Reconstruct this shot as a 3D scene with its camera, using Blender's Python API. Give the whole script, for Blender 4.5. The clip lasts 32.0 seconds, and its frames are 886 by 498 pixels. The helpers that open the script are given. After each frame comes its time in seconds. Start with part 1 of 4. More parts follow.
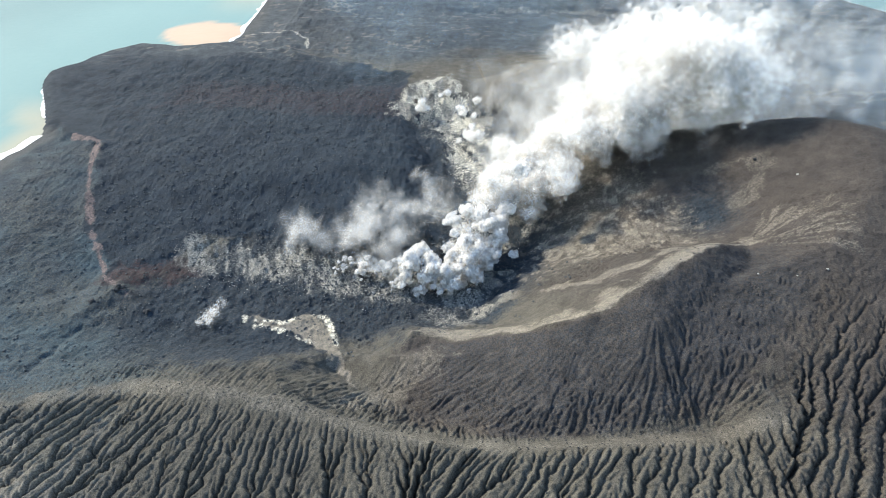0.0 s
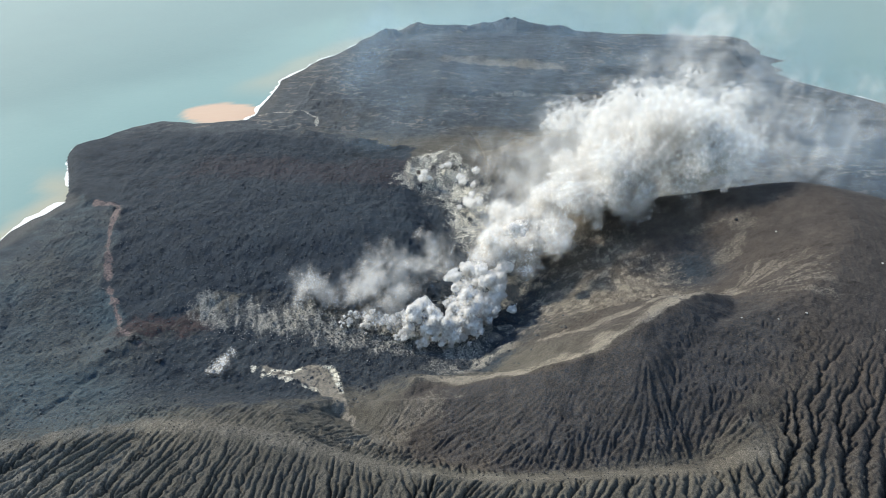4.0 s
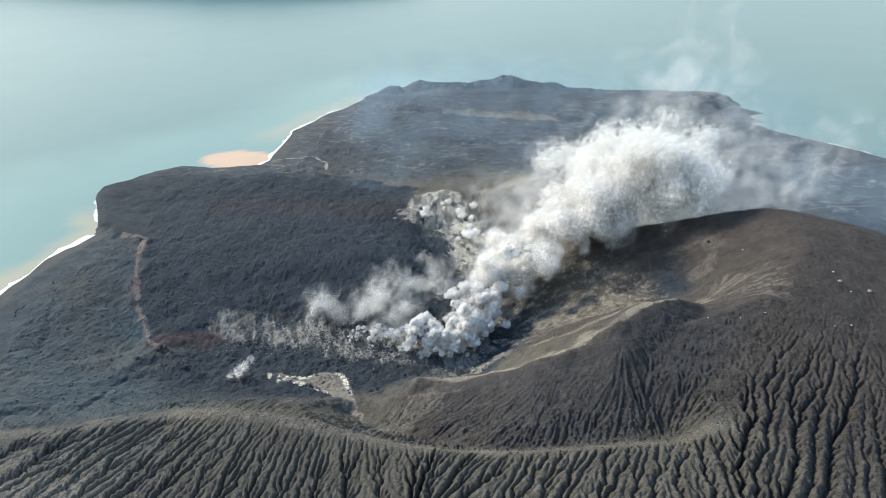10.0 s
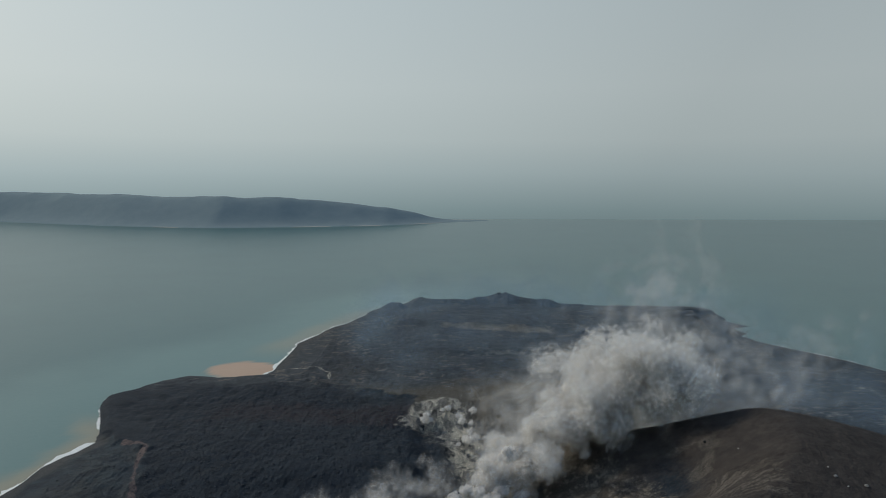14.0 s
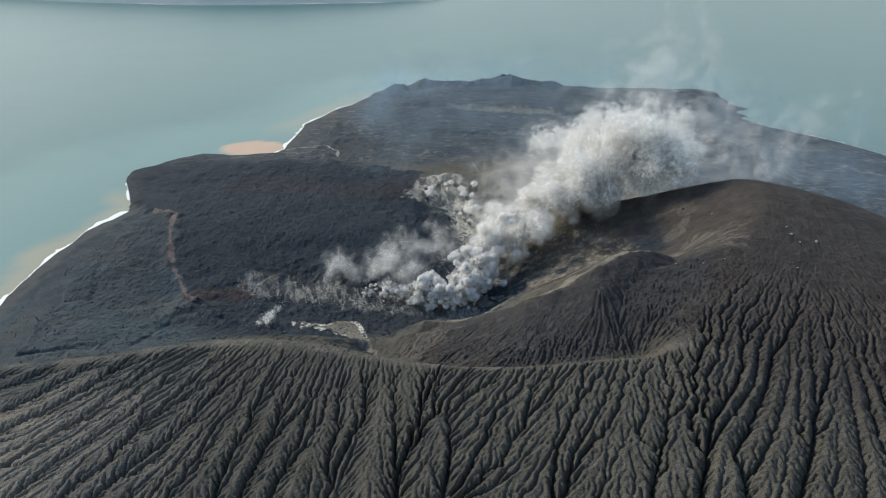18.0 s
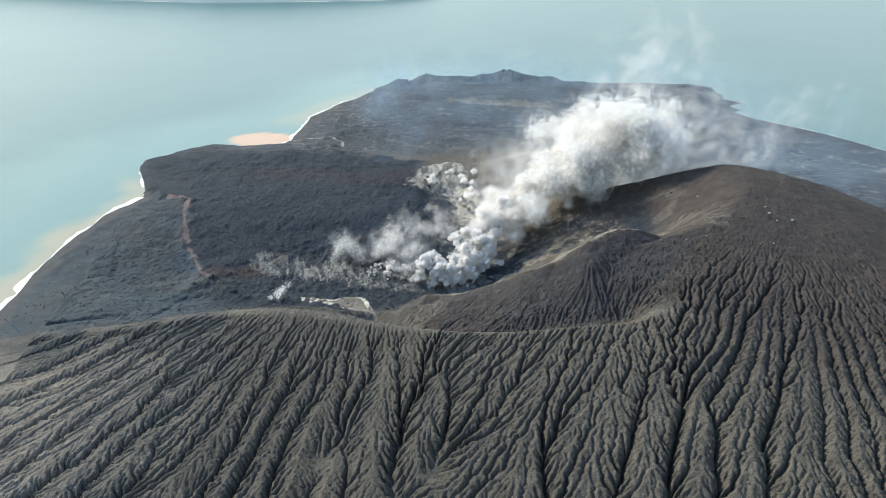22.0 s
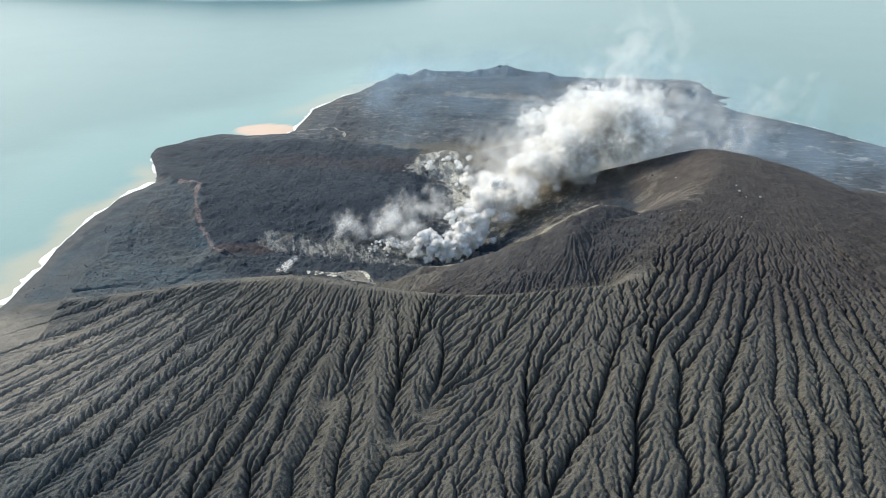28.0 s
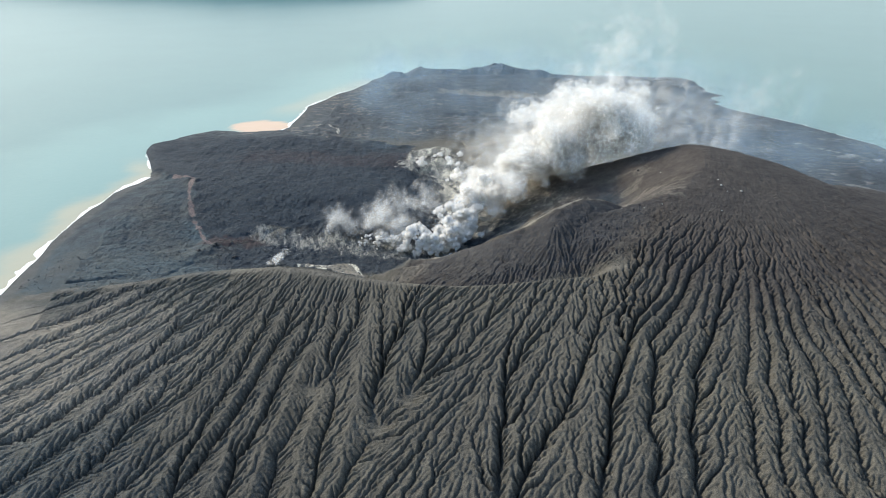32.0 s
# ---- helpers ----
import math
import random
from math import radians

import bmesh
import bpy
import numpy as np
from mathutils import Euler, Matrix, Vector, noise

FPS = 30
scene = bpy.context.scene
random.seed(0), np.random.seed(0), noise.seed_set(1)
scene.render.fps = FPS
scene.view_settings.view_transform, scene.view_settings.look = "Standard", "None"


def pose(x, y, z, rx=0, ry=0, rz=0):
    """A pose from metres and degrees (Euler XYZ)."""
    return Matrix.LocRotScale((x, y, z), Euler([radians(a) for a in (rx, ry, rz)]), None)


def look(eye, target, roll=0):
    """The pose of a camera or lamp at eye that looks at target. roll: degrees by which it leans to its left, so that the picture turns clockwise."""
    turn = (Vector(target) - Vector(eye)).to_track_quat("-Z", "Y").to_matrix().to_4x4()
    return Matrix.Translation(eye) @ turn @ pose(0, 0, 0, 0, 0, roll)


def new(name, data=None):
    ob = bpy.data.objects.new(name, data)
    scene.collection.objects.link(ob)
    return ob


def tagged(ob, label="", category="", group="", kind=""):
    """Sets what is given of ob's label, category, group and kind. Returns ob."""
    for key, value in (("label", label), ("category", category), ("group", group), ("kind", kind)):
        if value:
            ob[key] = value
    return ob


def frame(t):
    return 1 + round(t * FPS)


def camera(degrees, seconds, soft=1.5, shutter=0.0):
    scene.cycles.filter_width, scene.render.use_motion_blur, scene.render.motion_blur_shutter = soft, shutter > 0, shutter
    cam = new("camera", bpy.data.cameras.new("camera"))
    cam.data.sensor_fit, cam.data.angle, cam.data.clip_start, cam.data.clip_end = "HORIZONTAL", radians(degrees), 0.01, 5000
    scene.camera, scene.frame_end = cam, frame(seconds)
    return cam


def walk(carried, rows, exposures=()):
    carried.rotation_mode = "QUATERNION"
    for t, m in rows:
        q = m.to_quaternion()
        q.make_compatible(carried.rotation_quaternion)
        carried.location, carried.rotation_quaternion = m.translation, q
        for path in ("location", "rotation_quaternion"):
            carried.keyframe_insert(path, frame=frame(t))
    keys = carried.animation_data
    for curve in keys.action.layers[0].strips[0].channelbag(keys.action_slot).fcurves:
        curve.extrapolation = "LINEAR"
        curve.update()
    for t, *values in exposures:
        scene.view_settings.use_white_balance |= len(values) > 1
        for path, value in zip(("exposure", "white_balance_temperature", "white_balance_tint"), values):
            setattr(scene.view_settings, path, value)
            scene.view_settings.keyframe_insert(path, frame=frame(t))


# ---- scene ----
cam = camera(70.7, 32.0, soft=0.75)
# seconds, eye x y z in metres, turn, tilt, lean in degrees
PATH = [
    (0, -16.46, -489.74, 329.34, -0.17, -39.58, 0.38),
    (0.5, -16.94, -493.01, 329.09, -0.20, -35.39, 0.42),
    (1, -17.43, -496.87, 328.43, -0.22, -29.01, 0.47),
    (1.5, -17.93, -501.37, 327.41, -0.24, -25.72, 0.51),
    (2, -18.32, -506.07, 326.54, -0.25, -27.07, 0.54),
    (2.5, -18.53, -510.62, 326.15, -0.25, -31.16, 0.55),
    (3, -18.57, -515.15, 326.12, -0.24, -31.85, 0.55),
    (3.5, -18.50, -520.04, 326.07, -0.22, -31.85, 0.54),
    (5.5, -18.12, -540.82, 325.27, -0.13, -31.71, 0.49),
    (6, -17.95, -546.11, 325.03, -0.12, -31.68, 0.47),
    (6.5, -17.73, -551.47, 324.78, -0.10, -31.65, 0.45),
    (7, -17.55, -556.87, 324.58, -0.10, -31.63, 0.43),
    (7.5, -17.45, -562.30, 324.39, -0.09, -31.61, 0.41),
    (8, -17.40, -567.72, 324.17, -0.07, -31.47, 0.39),
    (8.5, -17.32, -573.11, 323.92, -0.05, -30.98, 0.38),
    (9, -17.19, -578.44, 323.63, -0.02, -29.91, 0.37),
    (9.5, -17.05, -583.69, 323.32, 0.00, -28.67, 0.35),
    (10, -17.03, -588.89, 322.90, 0.01, -26.43, 0.33),
    (10.5, -17.21, -594.07, 322.25, 0.01, -23.15, 0.30),
    (11, -17.52, -599.29, 321.50, -0.01, -19.99, 0.27),
    (11.5, -17.79, -604.63, 320.97, -0.03, -16.99, 0.23),
    (12, -17.92, -610.15, 320.76, -0.05, -12.60, 0.21),
    (12.5, -17.91, -615.70, 320.61, -0.06, -7.27, 0.20),
    (13, -17.99, -621.04, 320.16, -0.06, -6.43, 0.21),
    (13.5, -18.34, -626.07, 319.30, -0.06, -6.42, 0.20),
    (14, -18.95, -631.01, 318.12, -0.06, -6.41, 0.19),
    (14.5, -19.48, -636.12, 316.92, -0.04, -6.43, 0.19),
    (15, -19.65, -641.38, 316.04, 0.00, -11.13, 0.21),
    (15.5, -19.50, -646.52, 315.66, 0.05, -16.52, 0.23),
    (17.5, -18.51, -666.53, 315.48, 0.20, -23.95, 0.28),
    (18, -18.34, -671.52, 315.53, 0.22, -25.70, 0.29),
    (18.5, -18.26, -676.57, 315.60, 0.23, -25.74, 0.30),
    (19, -18.20, -681.78, 315.57, 0.24, -25.78, 0.30),
    (19.5, -18.10, -687.13, 315.46, 0.25, -25.77, 0.30),
    (20, -17.98, -692.55, 315.36, 0.27, -25.78, 0.31),
    (20.5, -17.81, -697.92, 315.26, 0.30, -25.80, 0.32),
    (21, -17.65, -703.17, 315.08, 0.32, -25.83, 0.33),
    (21.5, -17.54, -708.38, 314.83, 0.34, -25.83, 0.34),
    (22, -17.54, -713.62, 314.55, 0.35, -25.81, 0.34),
    (22.5, -17.63, -718.87, 314.26, 0.35, -25.83, 0.36),
    (23, -17.71, -724.15, 313.96, 0.36, -25.80, 0.37),
    (23.5, -17.73, -729.43, 313.67, 0.37, -25.80, 0.39),
    (24, -17.67, -734.68, 313.41, 0.37, -25.80, 0.40),
    (24.5, -17.53, -739.80, 313.18, 0.37, -25.82, 0.41),
    (25, -17.26, -744.62, 312.96, 0.38, -25.85, 0.42),
    (25.5, -16.76, -748.87, 312.82, 0.37, -25.83, 0.44),
    (27.5, -14.09, -764.06, 312.53, 0.29, -25.83, 0.48),
    (28, -13.24, -767.36, 312.46, 0.28, -25.81, 0.49),
    (28.5, -12.13, -769.96, 312.37, 0.28, -25.80, 0.50),
    (29, -10.82, -772.03, 312.27, 0.29, -25.81, 0.51),
    (29.5, -9.36, -773.77, 312.15, 0.29, -25.83, 0.52),
    (30, -7.74, -775.30, 312.01, 0.29, -25.84, 0.54),
    (30.5, -5.92, -776.67, 311.89, 0.29, -25.83, 0.55),
    (31, -3.90, -777.90, 311.84, 0.29, -25.86, 0.55),
    (31.5, -1.79, -779.04, 311.89, 0.30, -25.86, 0.55),
    (32, 0.30, -780.12, 312.00, 0.30, -25.90, 0.55),
]
EXPOSURES = [(0, 0.5), (1, 0.28), (2, 0.0), (3, 0.02), (6, 0.2), (8, 0.28), (10, 0.15), (11, -0.2), (11.5, -0.4), (12, -0.7), (12.5, -1.02), (13.2, -1.15), (14, -1.5), (15, -1.6), (15.5, -1.4), (17.5, -0.65), (18.2, -0.4), (19, -0.12), (20, 0.06), (24, 0.19), (32, 0.18)]
walk(cam, [(t, pose(x, y, z, 90 + tilt, 0, turn) @ pose(0, 0, 0, 0, 0, lean)) for t, x, y, z, turn, tilt, lean in PATH], EXPOSURES)

# ---- world, sun ----
SUN_AZ, SUN_EL = radians(-58), radians(33)      # clockwise from +y, above the horizon
world = bpy.data.worlds.new("hazy_sky")
scene.world = world
world.use_nodes = True
wn, wl = world.node_tree.nodes, world.node_tree.links
wn.clear()
w_out = wn.new("ShaderNodeOutputWorld")
w_bg = wn.new("ShaderNodeBackground")
w_bg.inputs["Strength"].default_value = 0.122
w_sky = wn.new("ShaderNodeTexSky")
w_sky.sky_type, w_sky.sun_disc = "NISHITA", False
w_sky.sun_elevation, w_sky.sun_rotation = SUN_EL, SUN_AZ
w_sky.air_density, w_sky.dust_density, w_sky.ozone_density = 1.0, 6.0, 1.0
w_tc = wn.new("ShaderNodeTexCoord")
w_xyz = wn.new("ShaderNodeSeparateXYZ")
wl.new(w_tc.outputs["Generated"], w_xyz.inputs[0])
# sea haze: a milky veil over the whole dome, deepest at the horizon
w_ramp = wn.new("ShaderNodeValToRGB")
w_map = wn.new("ShaderNodeMapRange")
w_map.inputs["From Min"].default_value, w_map.inputs["From Max"].default_value = -0.10, 0.90
wl.new(w_xyz.outputs["Z"], w_map.inputs["Value"])
wl.new(w_map.outputs["Result"], w_ramp.inputs["Fac"])
cr = w_ramp.color_ramp
cr.elements[1].color = (1.6, 3.1, 6.0, 1)
cr.elements[0].color = (3.0, 4.2, 4.5, 1)
for pos, col in ((0.05, (4.4, 6.0, 6.3, 1)), (0.11, (7.0, 8.6, 8.9, 1)), (0.16, (8.5, 9.9, 10.1, 1)), (0.24, (9.1, 10.4, 10.6, 1)), (0.38, (8.5, 9.9, 10.3, 1)), (0.58, (3.0, 4.8, 7.2, 1))):
    e = cr.elements.new(pos)
    e.color = col
# brighter towards the sun
w_dot = wn.new("ShaderNodeVectorMath")
w_dot.operation = "DOT_PRODUCT"
w_dot.inputs[1].default_value = (math.sin(SUN_AZ) * math.cos(SUN_EL), math.cos(SUN_AZ) * math.cos(SUN_EL), math.sin(SUN_EL))
wl.new(w_tc.outputs["Generated"], w_dot.inputs[0])
w_glow = wn.new("ShaderNodeMapRange")
w_glow.inputs["From Min"].default_value, w_glow.inputs["From Max"].default_value = 0.2, 1.0
w_glow.inputs["To Min"].default_value, w_glow.inputs["To Max"].default_value = 1.08, 1.55
wl.new(w_dot.outputs["Value"], w_glow.inputs["Value"])
w_haze = wn.new("ShaderNodeVectorMath")
w_haze.operation = "SCALE"
wl.new(w_ramp.outputs["Color"], w_haze.inputs[0])
wl.new(w_glow.outputs["Result"], w_haze.inputs["Scale"])
w_mix = wn.new("ShaderNodeMix")
w_mix.data_type = "RGBA"
w_mix.inputs["Factor"].default_value = 0.85
wl.new(w_sky.outputs["Color"], w_mix.inputs["A"])
wl.new(w_haze.outputs["Vector"], w_mix.inputs["B"])
wl.new(w_mix.outputs["Result"], w_bg.inputs["Color"])
wl.new(w_bg.outputs[0], w_out.inputs[0])

sun_data = bpy.data.lights.new("sun", "SUN")
sun_data.energy, sun_data.angle, sun_data.color = 5.6, radians(0.6), (1.0, 0.93, 0.79)
sun = new("sun", sun_data)
sun_dir = Vector(w_dot.inputs[1].default_value)
sun.matrix_world = look(sun_dir * 900, (0, 0, 0))


# ---- materials ----
def material(name):
    m = bpy.data.materials.new(name)
    m.use_nodes = True
    n, l = m.node_tree.nodes, m.node_tree.links
    n.clear()
    out = n.new("ShaderNodeOutputMaterial")
    b = n.new("ShaderNodeBsdfPrincipled")
    l.new(b.outputs[0], out.inputs[0])
    return m, n, l, b, out


def noise_tex(n, l, scale, detail=4.0, rough=0.6, coords=None):
    t = n.new("ShaderNodeTexNoise")
    t.inputs["Scale"].default_value, t.inputs["Detail"].default_value, t.inputs["Roughness"].default_value = scale, detail, rough
    l.new(coords.outputs["Object"], t.inputs["Vector"])
    return t.outputs["Fac"]


def ranged(n, l, value, a, b, c=0.0, d=1.0):
    r = n.new("ShaderNodeMapRange")
    for key, v in (("From Min", a), ("From Max", b), ("To Min", c), ("To Max", d)):
        r.inputs[key].default_value = v
    l.new(value, r.inputs["Value"])
    return r.outputs["Result"]


def maths(n, l, op, a, b):
    m = n.new("ShaderNodeMath")
    m.operation = op
    for k, v in enumerate((a, b)):
        if isinstance(v, (int, float)):
            m.inputs[k].default_value = v
        else:
            l.new(v, m.inputs[k])
    return m.outputs[0]


def blend(n, l, fac, a, b, mode="MIX"):
    m = n.new("ShaderNodeMix")
    m.data_type, m.blend_type = "RGBA", mode
    for key, v in (("Factor", fac), ("A", a), ("B", b)):
        if isinstance(v, (int, float)):
            m.inputs[key].default_value = v
        elif isinstance(v, tuple):
            m.inputs[key].default_value = (*v, 1)
        else:
            l.new(v, m.inputs[key])
    return m.outputs["Result"]


def zone(n, name):
    a = n.new("ShaderNodeAttribute")
    a.attribute_name = name
    return a.outputs["Fac"]


def bumped(n, l, b, height, strength, distance):
    u = n.new("ShaderNodeBump")
    u.inputs["Strength"].default_value, u.inputs["Distance"].default_value = strength, distance
    l.new(height, u.inputs["Height"])
    l.new(u.outputs["Normal"], b.inputs["Normal"])


def ground_material():
    m, n, l, b, out = material("volcanic_ground")
    tc = n.new("ShaderNodeTexCoord")
    big = noise_tex(n, l, 0.012, 5, 0.6, tc)
    mid = noise_tex(n, l, 0.09, 6, 0.65, tc)
    fine = noise_tex(n, l, 0.6, 4, 0.7, tc)
    speck = noise_tex(n, l, 1.3, 3, 0.6, tc)
    ash = blend(n, l, ranged(n, l, mid, 0.3, 0.7), (0.052, 0.0485, 0.040), (0.094, 0.087, 0.072))
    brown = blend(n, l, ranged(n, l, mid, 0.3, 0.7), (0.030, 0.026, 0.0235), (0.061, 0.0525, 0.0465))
    # black lava, its blue cast taken from the haze and put into the colour
    lava = blend(n, l, ranged(n, l, mid, 0.3, 0.7), (0.0085, 0.0142, 0.021), (0.021, 0.032, 0.045))
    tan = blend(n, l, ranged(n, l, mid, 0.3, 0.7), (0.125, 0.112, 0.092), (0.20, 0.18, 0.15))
    white = blend(n, l, ranged(n, l, fine, 0.3, 0.7), (0.11, 0.107, 0.098), (0.32, 0.305, 0.265))
    red = blend(n, l, ranged(n, l, fine, 0.3, 0.7), (0.018, 0.013, 0.014), (0.062, 0.032, 0.030))
    sand = blend(n, l, ranged(n, l, mid, 0.3, 0.7), (0.046, 0.049, 0.050), (0.072, 0.075, 0.075))
    grit = ranged(n, l, fine, 0.30, 0.70, -0.35, 0.35)

    def edge(name):
        return ranged(n, l, maths(n, l, "ADD", zone(n, name), maths(n, l, "MULTIPLY", grit, maths(n, l, "MINIMUM", maths(n, l, "MULTIPLY", zone(n, name), 4.0), 1.0))), 0.15, 0.85)

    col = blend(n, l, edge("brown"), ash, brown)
    # ash of the west side, with the blue of the haze mixed into its colour
    hazed_ash = blend(n, l, ranged(n, l, mid, 0.3, 0.7), (0.021, 0.0365, 0.046), (0.044, 0.068, 0.083))
    col = blend(n, l, edge("hazed_ash"), col, hazed_ash)
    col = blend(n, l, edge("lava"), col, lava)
    # old land far off: distance haze is mixed into this bluish grey
    old = blend(n, l, ranged(n, l, mid, 0.3, 0.7), (0.026, 0.034, 0.041), (0.066, 0.074, 0.081))
    col = blend(n, l, edge("old"), col, old)
    col = blend(n, l, edge("sand"), col, sand)
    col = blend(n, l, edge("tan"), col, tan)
    col = blend(n, l, edge("red"), col, red)
    col = blend(n, l, edge("pink"), col, blend(n, l, ranged(n, l, fine, 0.3, 0.7), (0.060, 0.045, 0.044), (0.19, 0.145, 0.135)))
    col = blend(n, l, edge("white"), col, white)
    col = blend(n, l, edge("salt"), col, blend(n, l, ranged(n, l, fine, 0.35, 0.65), (0.30, 0.28, 0.22), (0.72, 0.68, 0.56)))
    col = blend(n, l, 1.0, col, blend(n, l, ranged(n, l, big, 0.25, 0.75), (0.80, 0.82, 0.86), (1.2, 1.18, 1.12)), "MULTIPLY")
    col = blend(n, l, 1.0, col, blend(n, l, ranged(n, l, speck, 0.35, 0.65), (0.60, 0.60, 0.61), (1.43, 1.42, 1.40)), "MULTIPLY")
    l.new(col, b.inputs["Base Color"])
    b.inputs["Roughness"].default_value = 0.92
    b.inputs["Specular IOR Level"].default_value = 0.25
    crisp = n.new("ShaderNodeTexVoronoi")
    crisp.inputs["Scale"].default_value = 0.42
    l.new(tc.outputs["Object"], crisp.inputs["Vector"])
    lumps = maths(n, l, "ADD", fine, maths(n, l, "MULTIPLY", speck, 0.6))
    bumped(n, l, b, maths(n, l, "SUBTRACT", lumps, maths(n, l, "MULTIPLY", crisp.outputs["Distance"], 0.12)), 1.0, 0.85)
    return m


def sea_material():
    m, n, l, b, out = material("sea_water")
    tc = n.new("ShaderNodeTexCoord")
    big = noise_tex(n, l, 0.004, 5, 0.6, tc)
    wave = noise_tex(n, l, 0.12, 5, 0.6, tc)
    deep = blend(n, l, ranged(n, l, big, 0.3, 0.7), (0.050, 0.124, 0.120), (0.064, 0.147, 0.140))
    shallow = (0.125, 0.225, 0.208)
    silt = blend(n, l, ranged(n, l, big, 0.35, 0.65), (0.47, 0.295, 0.185), (0.54, 0.36, 0.24))
    col = blend(n, l, zone(n, "shallow"), deep, shallow)
    col = blend(n, l, zone(n, "murk"), col, (0.30, 0.275, 0.19))
    col = blend(n, l, zone(n, "silt"), col, silt)
    l.new(col, b.inputs["Base Color"])
    b.inputs["Roughness"].default_value = 0.28
    b.inputs["IOR"].default_value = 1.33
    bumped(n, l, b, wave, 0.25, 0.6)
    return m


def foam_material():
    m, n, l, b, out = material("sea_foam")
    tc = n.new("ShaderNodeTexCoord")
    f = noise_tex(n, l, 0.5, 4, 0.7, tc)
    l.new(blend(n, l, ranged(n, l, f, 0.3, 0.7), (0.62, 0.66, 0.64), (0.88, 0.88, 0.85)), b.inputs["Base Color"])
    b.inputs["Roughness"].default_value = 0.8
    return m


def steam_material(name, body, through_part, tint=(0.92, 0.905, 0.875, 1)):
    """Droplets that scatter the light on and back; body: how much of it the middle of a droplet sheet stops."""
    m, n, l, b, out = material(name)
    d, t, x = n.new("ShaderNodeBsdfDiffuse"), n.new("ShaderNodeBsdfTranslucent"), n.new("ShaderNodeMixShader")
    clear, y = n.new("ShaderNodeBsdfTransparent"), n.new("ShaderNodeMixShader")
    d.inputs["Color"].default_value = t.inputs["Color"].default_value = tint
    x.inputs["Fac"].default_value = through_part
    spread = n.new("ShaderNodeAttribute")
    spread.attribute_name = "spread"
    far = n.new("ShaderNodeVectorMath")
    far.operation = "LENGTH"
    l.new(spread.outputs["Vector"], far.inputs[0])
    l.new(ranged(n, l, far.outputs["Value"], 0.5, 0.16, 0.0, body), y.inputs["Fac"])
    l.new(d.outputs[0], x.inputs[1])
    l.new(t.outputs[0], x.inputs[2])
    l.new(clear.outputs[0], y.inputs[1])
    l.new(x.outputs[0], y.inputs[2])
    l.new(y.outputs[0], out.inputs[0])
    n.remove(b)
    return m


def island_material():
    m, n, l, b, out = material("haze_tinted_forest")
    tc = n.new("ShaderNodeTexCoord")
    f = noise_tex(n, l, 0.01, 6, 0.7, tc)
    # pale blue-grey: the haze over the strait is mixed into the forest colour
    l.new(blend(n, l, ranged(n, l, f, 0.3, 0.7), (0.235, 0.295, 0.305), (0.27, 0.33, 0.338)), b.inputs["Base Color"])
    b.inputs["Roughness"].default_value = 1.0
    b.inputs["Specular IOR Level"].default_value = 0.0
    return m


def sand_material():
    m, n, l, b, out = material("pale_sand")
    tc = n.new("ShaderNodeTexCoord")
    f = noise_tex(n, l, 0.05, 4, 0.6, tc)
    l.new(blend(n, l, ranged(n, l, f, 0.3, 0.7), (0.30, 0.31, 0.29), (0.42, 0.42, 0.38)), b.inputs["Base Color"])
    b.inputs["Roughness"].default_value = 0.95
    return m


GROUND, SEA, FOAM, FOREST = ground_material(), sea_material(), foam_material(), island_material()
STEAM, STEAM_THIN, STEAM_VEIL = steam_material("steam", 0.42, 0.4), steam_material("steam_thin", 0.19, 0.5), steam_material("steam_veil", 0.06, 0.5)
HAZE_SHEET = steam_material("blue_haze", 0.024, 0.5, (0.50, 0.70, 0.88, 1))
scene.cycles.transparent_max_bounces = 128


# ---- the land: heights ----
def smooth(a, b, v):
    u = np.clip((v - a) / (b - a), 0, 1)
    return u * u * (3 - 2 * u)


def smax(a, b, k):
    return 0.5 * (a + b + np.sqrt((a - b) ** 2 + k * k))


def smin(a, b, k):
    return -smax(-a, -b, k)


def value_noise(x, y, scale, seed, octaves=4, gain=0.5):
    """Smooth noise between -1 and 1, scale metres a cell."""
    rng = np.random.RandomState(seed)
    table = rng.rand(256, 256)
    total, amp, norm, s = np.zeros_like(x), 1.0, 0.0, scale
    for k in range(octaves):
        u, v = x / s + 37.3 * k, y / s + 11.7 * k
        i, j = np.floor(u).astype(int), np.floor(v).astype(int)
        fu, fv = u - i, v - j
        fu, fv = fu * fu * (3 - 2 * fu), fv * fv * (3 - 2 * fv)
        i0, i1, j0, j1 = i & 255, (i + 1) & 255, j & 255, (j + 1) & 255
        val = (table[i0, j0] * (1 - fu) + table[i1, j0] * fu) * (1 - fv) + (table[i0, j1] * (1 - fu) + table[i1, j1] * fu) * fv
        total, norm = total + amp * (2 * val - 1), norm + amp
        amp, s = amp * gain, s * 0.5
    return total / norm * 1.6


def ridge(x, y, line):
    """Distance to a line of (x, y, z) corners, and its height at the nearest place."""
    best, height = np.full(x.shape, 1e9), np.zeros(x.shape)
    for (ax, ay, az), (bx, by, bz) in zip(line, line[1:]):
        dx, dy = bx - ax, by - ay
        u = np.clip(((x - ax) * dx + (y - ay) * dy) / (dx * dx + dy * dy), 0, 1)
        d = np.hypot(x - ax - u * dx, y - ay - u * dy)
        near = d < best
        best, height = np.where(near, d, best), np.where(near, az + u * (bz - az), height)
    return best, height


